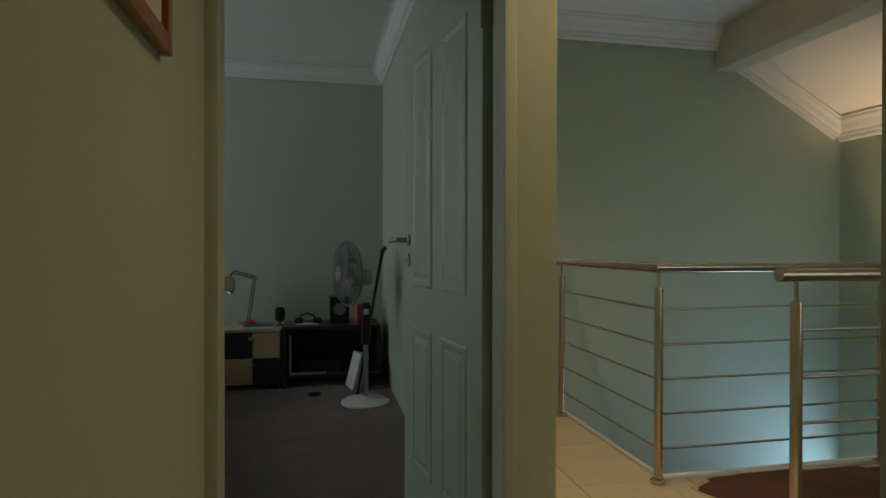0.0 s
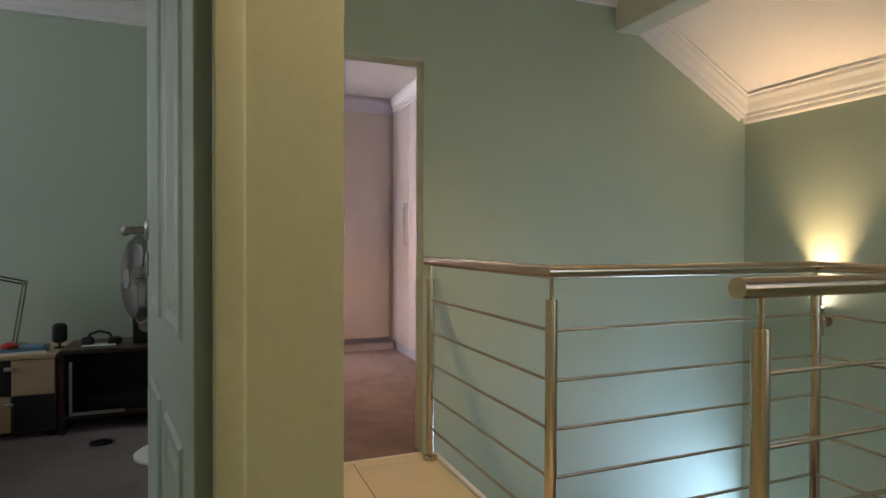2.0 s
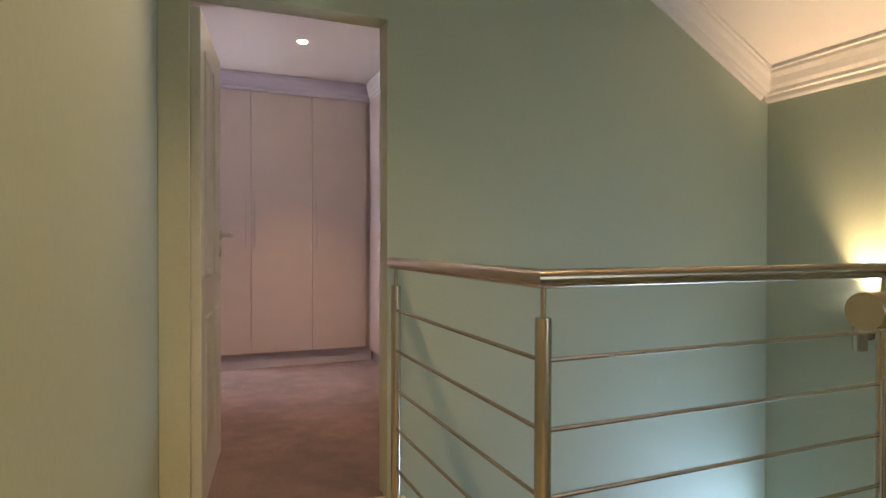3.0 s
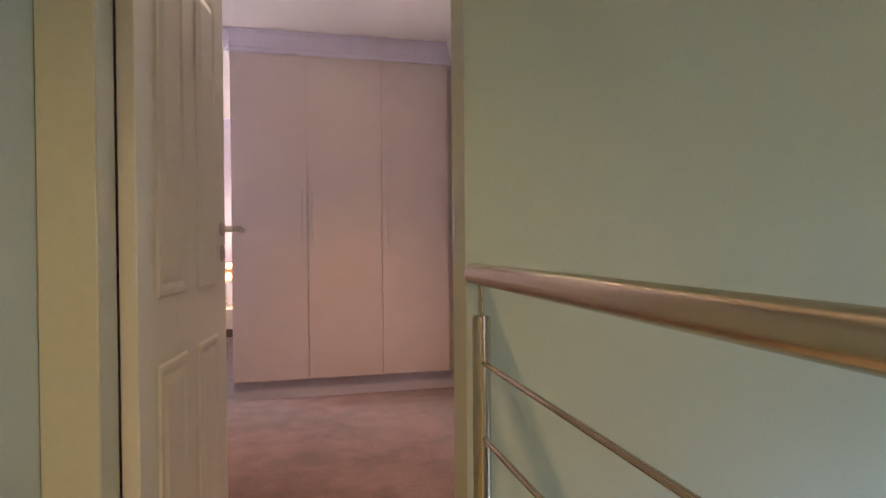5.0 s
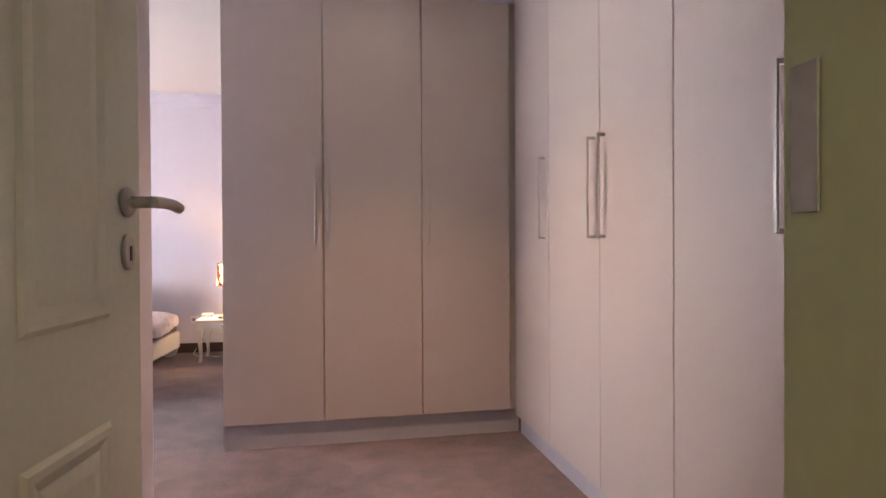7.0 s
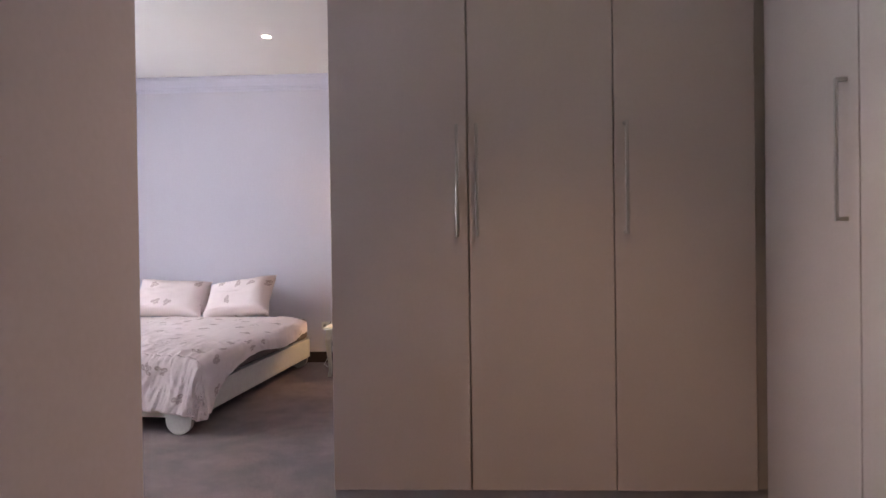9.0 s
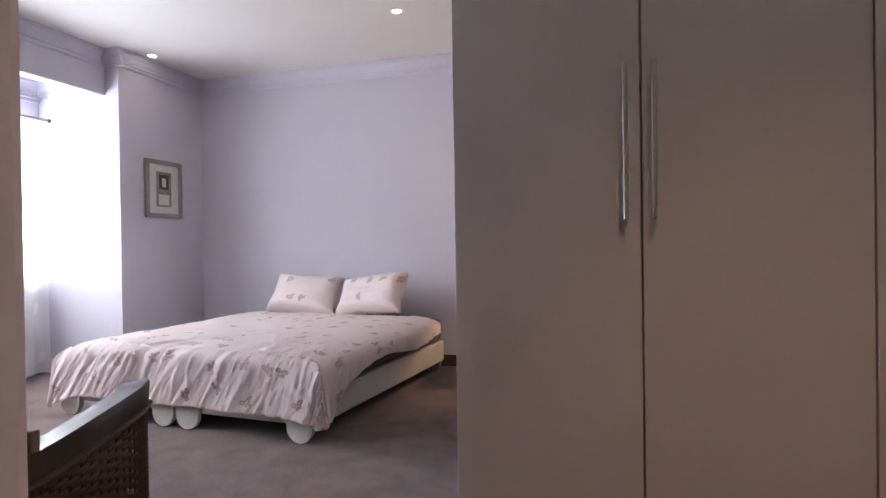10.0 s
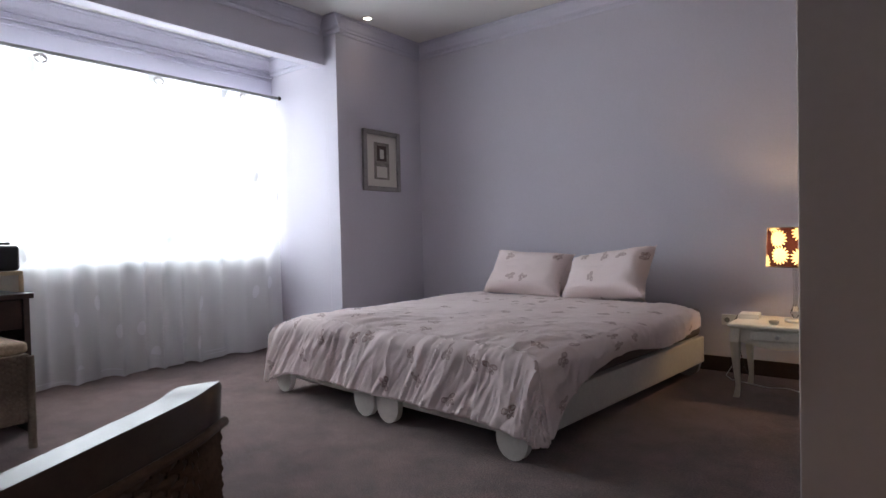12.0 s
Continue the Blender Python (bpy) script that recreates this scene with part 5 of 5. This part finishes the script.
def desk_clutter():
    b = thing("magazines", pose(-2.07, 1.18, 0.478, 0, 0, 8), "small pile of blue and white magazines", "magazines")
    part("magazine", box(-0.12, 0.12, -0.09, 0.09, 0, 0.012), PAPER, b)
    part("magazine", box(-0.11, 0.125, -0.085, 0.09, 0.0125, 0.022), BLUEPAPER, b, "blue cover")
    part("magazine", box(-0.12, 0.10, -0.08, 0.085, 0.0225, 0.030), BLUEPAPER, b, "blue cover")
    r = thing("red_pouch", pose(-2.12, 1.13, 0.5085), "small red pouch lying on the magazines", "pouch")
    part("cloth", lathe(((0.02, 0), (0.045, 0.006), (0.045, 0.02), (0.02, 0.034), (0.001, 0.036)), 14), RED, r, "", True)
    w = thing("webcam", pose(-1.90, 1.25, 0.478), "small round black speaker on a foot", "speaker")
    part("foot", lathe(((0.03, 0), (0.03, 0.008), (0.008, 0.012), (0.008, 0.03), (0.001, 0.03)), 14), BLACKPLASTIC, w, "", True)
    part("head", box(-0.04, 0.04, -0.03, 0.03, 0.03, 0.15, 0.025, 3), BLACKPLASTIC, w, "", True)
    m = thing("headset", pose(-1.68, 1.2, 0.49), "black headset lying on the stand", "headset")
    part("band", pipe([(-0.07, 0, 0.03), (-0.05, 0, 0.07), (0, 0, 0.085), (0.05, 0, 0.07), (0.075, 0, 0.03)], 0.008, 8), BLACKPLASTIC, m, "", True)
    part("cup", box(-0.10, -0.03, -0.03, 0.03, 0.0, 0.055, 0.02, 3), BLACKPLASTIC, m, "", True)
    part("cup", box(0.04, 0.12, -0.03, 0.03, 0.0, 0.05, 0.02, 3), BLACKPLASTIC, m, "", True)
    part("cushion", box(-0.09, 0.09, -0.05, 0.03, 0.0, 0.008, 0.003, 1), PAPER, m)
    s = thing("loudspeaker", pose(-1.42, 1.25, 0.49), "black box loudspeaker on the stand", "speaker")
    part("cabinet", box(-0.08, 0.08, -0.08, 0.08, 0, 0.22, 0.01, 2), BLACKPLASTIC, s)
    part("cone", lathe(((0.05, 0), (0.05, 0.003), (0.02, 0.001), (0.001, 0.002)), 18), GREYPLASTIC, s).matrix_local = pose(0, -0.081, 0.12, 90, 0, 0)
    t = thing("red_tin", pose(-1.27, 1.12, 0.49), "tall red tin on the stand", "tin")
    part("can", lathe(((0.028, 0), (0.03, 0.003), (0.03, 0.15), (0.026, 0.158), (0.001, 0.158)), 18), RED, t, "", True)
    f = thing("file_box", pose(-1.30, 0.86, 0, 0, 0, 12), "white lever file leaning beside the fan", "file")
    part("spine", box(-0.035, 0.035, 0, 0.22, 0.0, 0.28, 0.003), PAPER, f).matrix_local = pose(0, 0, 0.0, 0, 14, 0)
    k = thing("walking_stick", pose(-1.30, 0.78, 0), "black stick leaning behind the fan", "stick")
    part("shaft", pipe([(0, 0, 0.0), (0.08, -0.06, 0.5), (0.17, -0.13, 1.05)], 0.012, 10), BLACKPLASTIC, k, "", True)
    part("grip", pipe([(0.17, -0.13, 1.05), (0.175, -0.135, 1.09), (0.20, -0.15, 1.12)], 0.016, 10), BLACKPLASTIC, k, "", True)
    g = thing("sock", pose(-1.62, 0.82, 0), "small dark cloth lying on the carpet", "cloth")
    part("cloth", lathe(((0.05, 0), (0.06, 0.008), (0.03, 0.02), (0.001, 0.022)), 12), BLACKPLASTIC, g, "", True)


desk_clutter()


def standing_fan():
    f = thing("pedestal_fan", pose(-1.255, 0.52, 0), "white and grey pedestal fan standing by the door", "fan")
    part("base", lathe(((0.175, 0), (0.175, 0.012), (0.15, 0.028), (0.05, 0.042), (0.03, 0.05), (0.001, 0.05)), 32), WHITEPLASTIC, f, "", True)
    part("pole", tube((0, 0, 0.05), (0, 0, 0.42), 0.018, n=14), CHROME, f, "", True)
    part("column", lathe(((0.026, 0.42), (0.034, 0.43), (0.034, 0.70), (0.026, 0.72), (0.001, 0.72)), 16), BLACKPLASTIC, f, "black control column", True)
    part("label", box(-0.018, 0.018, -0.0365, -0.034, 0.64, 0.68), PAPER, f)
    part("motor", lathe(((0.001, -0.09), (0.05, -0.08), (0.062, -0.02), (0.055, 0.05), (0.001, 0.055)), 20), WHITEPLASTIC, f, "", True).matrix_local = pose(-0.02, 0.0, 0.90, 90, 0, 62)
    head = part("guard", fan_guard(), GREYPLASTIC, f, "grey wire guard")
    head.matrix_local = pose(-0.135, -0.045, 0.935, 90, 0, -68) @ Matrix.Scale(1.14, 4)
    for k in range(3):
        bm = bmesh.new()
        rows = []
        for i in range(9):
            t = i / 8
            r = 0.03 + 0.145 * t
            half = 0.25 + 0.38 * math.sin(math.pi * min(1, t * 0.85 + 0.1))
            rows.append([bm.verts.new((r * math.cos(a), r * math.sin(a), 0.025 * (j / 4 - 0.5))) for j, a in enumerate([-half + 2 * half * q / 4 for q in range(5)])])
        for a, b in zip(rows, rows[1:]):
            for j in range(4):
                bm.faces.new((a[j], a[j + 1], b[j + 1], b[j]))
        bl = part("blade", bm, GREYPLASTIC, f, "", True)
        bl.matrix_local = pose(-0.135, -0.045, 0.935, 90, 0, -68) @ Matrix.Scale(1.14, 4) @ pose(0, 0, 0, 0, 0, 120 * k)
        so = bl.modifiers.new("thickness", "SOLIDIFY")
        so.thickness = 0.003
    part("hub", lathe(((0.001, -0.03), (0.035, -0.03), (0.038, 0.03), (0.02, 0.05), (0.001, 0.052)), 18), WHITEPLASTIC, f, "", True).matrix_local = pose(-0.135, -0.045, 0.935, 90, 0, -68) @ Matrix.Scale(1.14, 4)


def fan_guard():
    bm = bmesh.new()
    n = 72
    for i in range(n):
        a = 2 * math.pi * i / n
        for s in (1, -1):
            pts = [(0.035, 0.055 * s), (0.12, 0.05 * s), (0.17, 0.035 * s), (0.198, 0.0)]
            for (r0, z0), (r1, z1) in zip(pts, pts[1:]):
                add_tube(bm, (r0 * math.cos(a), r0 * math.sin(a), z0), (r1 * math.cos(a), r1 * math.sin(a), z1), 0.0017, n=4, caps=False)
    for i in range(40):
        a, b = 2 * math.pi * i / 40, 2 * math.pi * (i + 1) / 40
        add_tube(bm, (0.2 * math.cos(a), 0.2 * math.sin(a), 0), (0.2 * math.cos(b), 0.2 * math.sin(b), 0), 0.006, n=6, caps=False)
    add_tube(bm, (0, 0, 0.055), (0, 0, 0.060), 0.045, n=20)
    return bm


standing_fan()


def study_bed():
    b = thing("single_bed", pose(-3.17, 0.35, 0), "single bed with a pale base and a blue cover", "bed")
    part("base", box(-0.48, 0.48, -1.0, 1.15, 0.05, 0.30, 0.01), CREAM, b)
    part("mattress", box(-0.48, 0.48, -1.0, 1.15, 0.302, 0.53, 0.03, 3), WHITEPLASTIC, b, "", True)

    def fn(u, v):
        s, t = u * 1.25 - 0.12, v * 2.3 - 0.05
        ox = max(0, s - 1.0) + max(0, -s)
        x = -0.5 + min(max(s, 0), 1.0) + (0.02 if s > 1.0 else 0) + 0.01 * math.sin(14 * t)
        edge = max(0.0, 1 - min(1.0 - s, 2.2 - t) / 0.16) if s < 1.0 else 1.0
        return (x, -1.02 + t * 0.96, 0.560 - 0.05 * edge ** 2 - ox * 0.9 + 0.012 * noise.noise((4 * s, 4 * t, 2))), (s, t)

    part("cover", grid_mesh(40, 60, fn), BLUE, b, "rumpled blue cover", True)


study_bed()

# ---- floor tiles, piece by piece ----
tile_meshes = {}


def tile(parent, x0, x1, y0, y1):
    key = (round(x1 - x0, 3), round(y1 - y0, 3))
    if key not in tile_meshes:
        tile_meshes[key] = mesh_of("tile", box(-key[0] / 2, key[0] / 2, -key[1] / 2, key[1] / 2, -0.008, 0.0, 0.0015, 1), TILE)
    ob = new("tile", tile_meshes[key])
    ob.parent = parent
    ob.location = ((x0 + x1) / 2, (y0 + y1) / 2, 0.0)


PITCH, GAP = 0.555, 0.0025


def lay_tiles(parent, ax0, ax1, ay0, ay1):
    i0, i1 = math.floor((ax0 + 0.385) / PITCH), math.ceil((ax1 + 0.385) / PITCH)
    j0, j1 = math.floor((ay0 + 0.06) / PITCH), math.ceil((ay1 + 0.06) / PITCH)
    for i in range(i0, i1):
        for j in range(j0, j1):
            x0, x1 = max(ax0, -0.385 + i * PITCH + GAP), min(ax1, -0.385 + (i + 1) * PITCH - GAP)
            y0, y1 = max(ay0, -0.06 + j * PITCH + GAP), min(ay1, -0.06 + (j + 1) * PITCH - GAP)
            if x1 - x0 > 0.02 and y1 - y0 > 0.02:
                tile(parent, x0, x1, y0, y1)


hall_floor = bpy.data.objects["floor_hall"]
lay_tiles(hall_floor, XC + 0.001, 0.0295, -2.145, 0.028)
lay_tiles(hall_floor, -1.869, 0.0295, -3.275, -2.150)
lay_tiles(hall_floor, -1.869, -1.062, -5.99, -3.285)
lay_tiles(landing, 0.0315, 1.339, -1.989, -1.171)
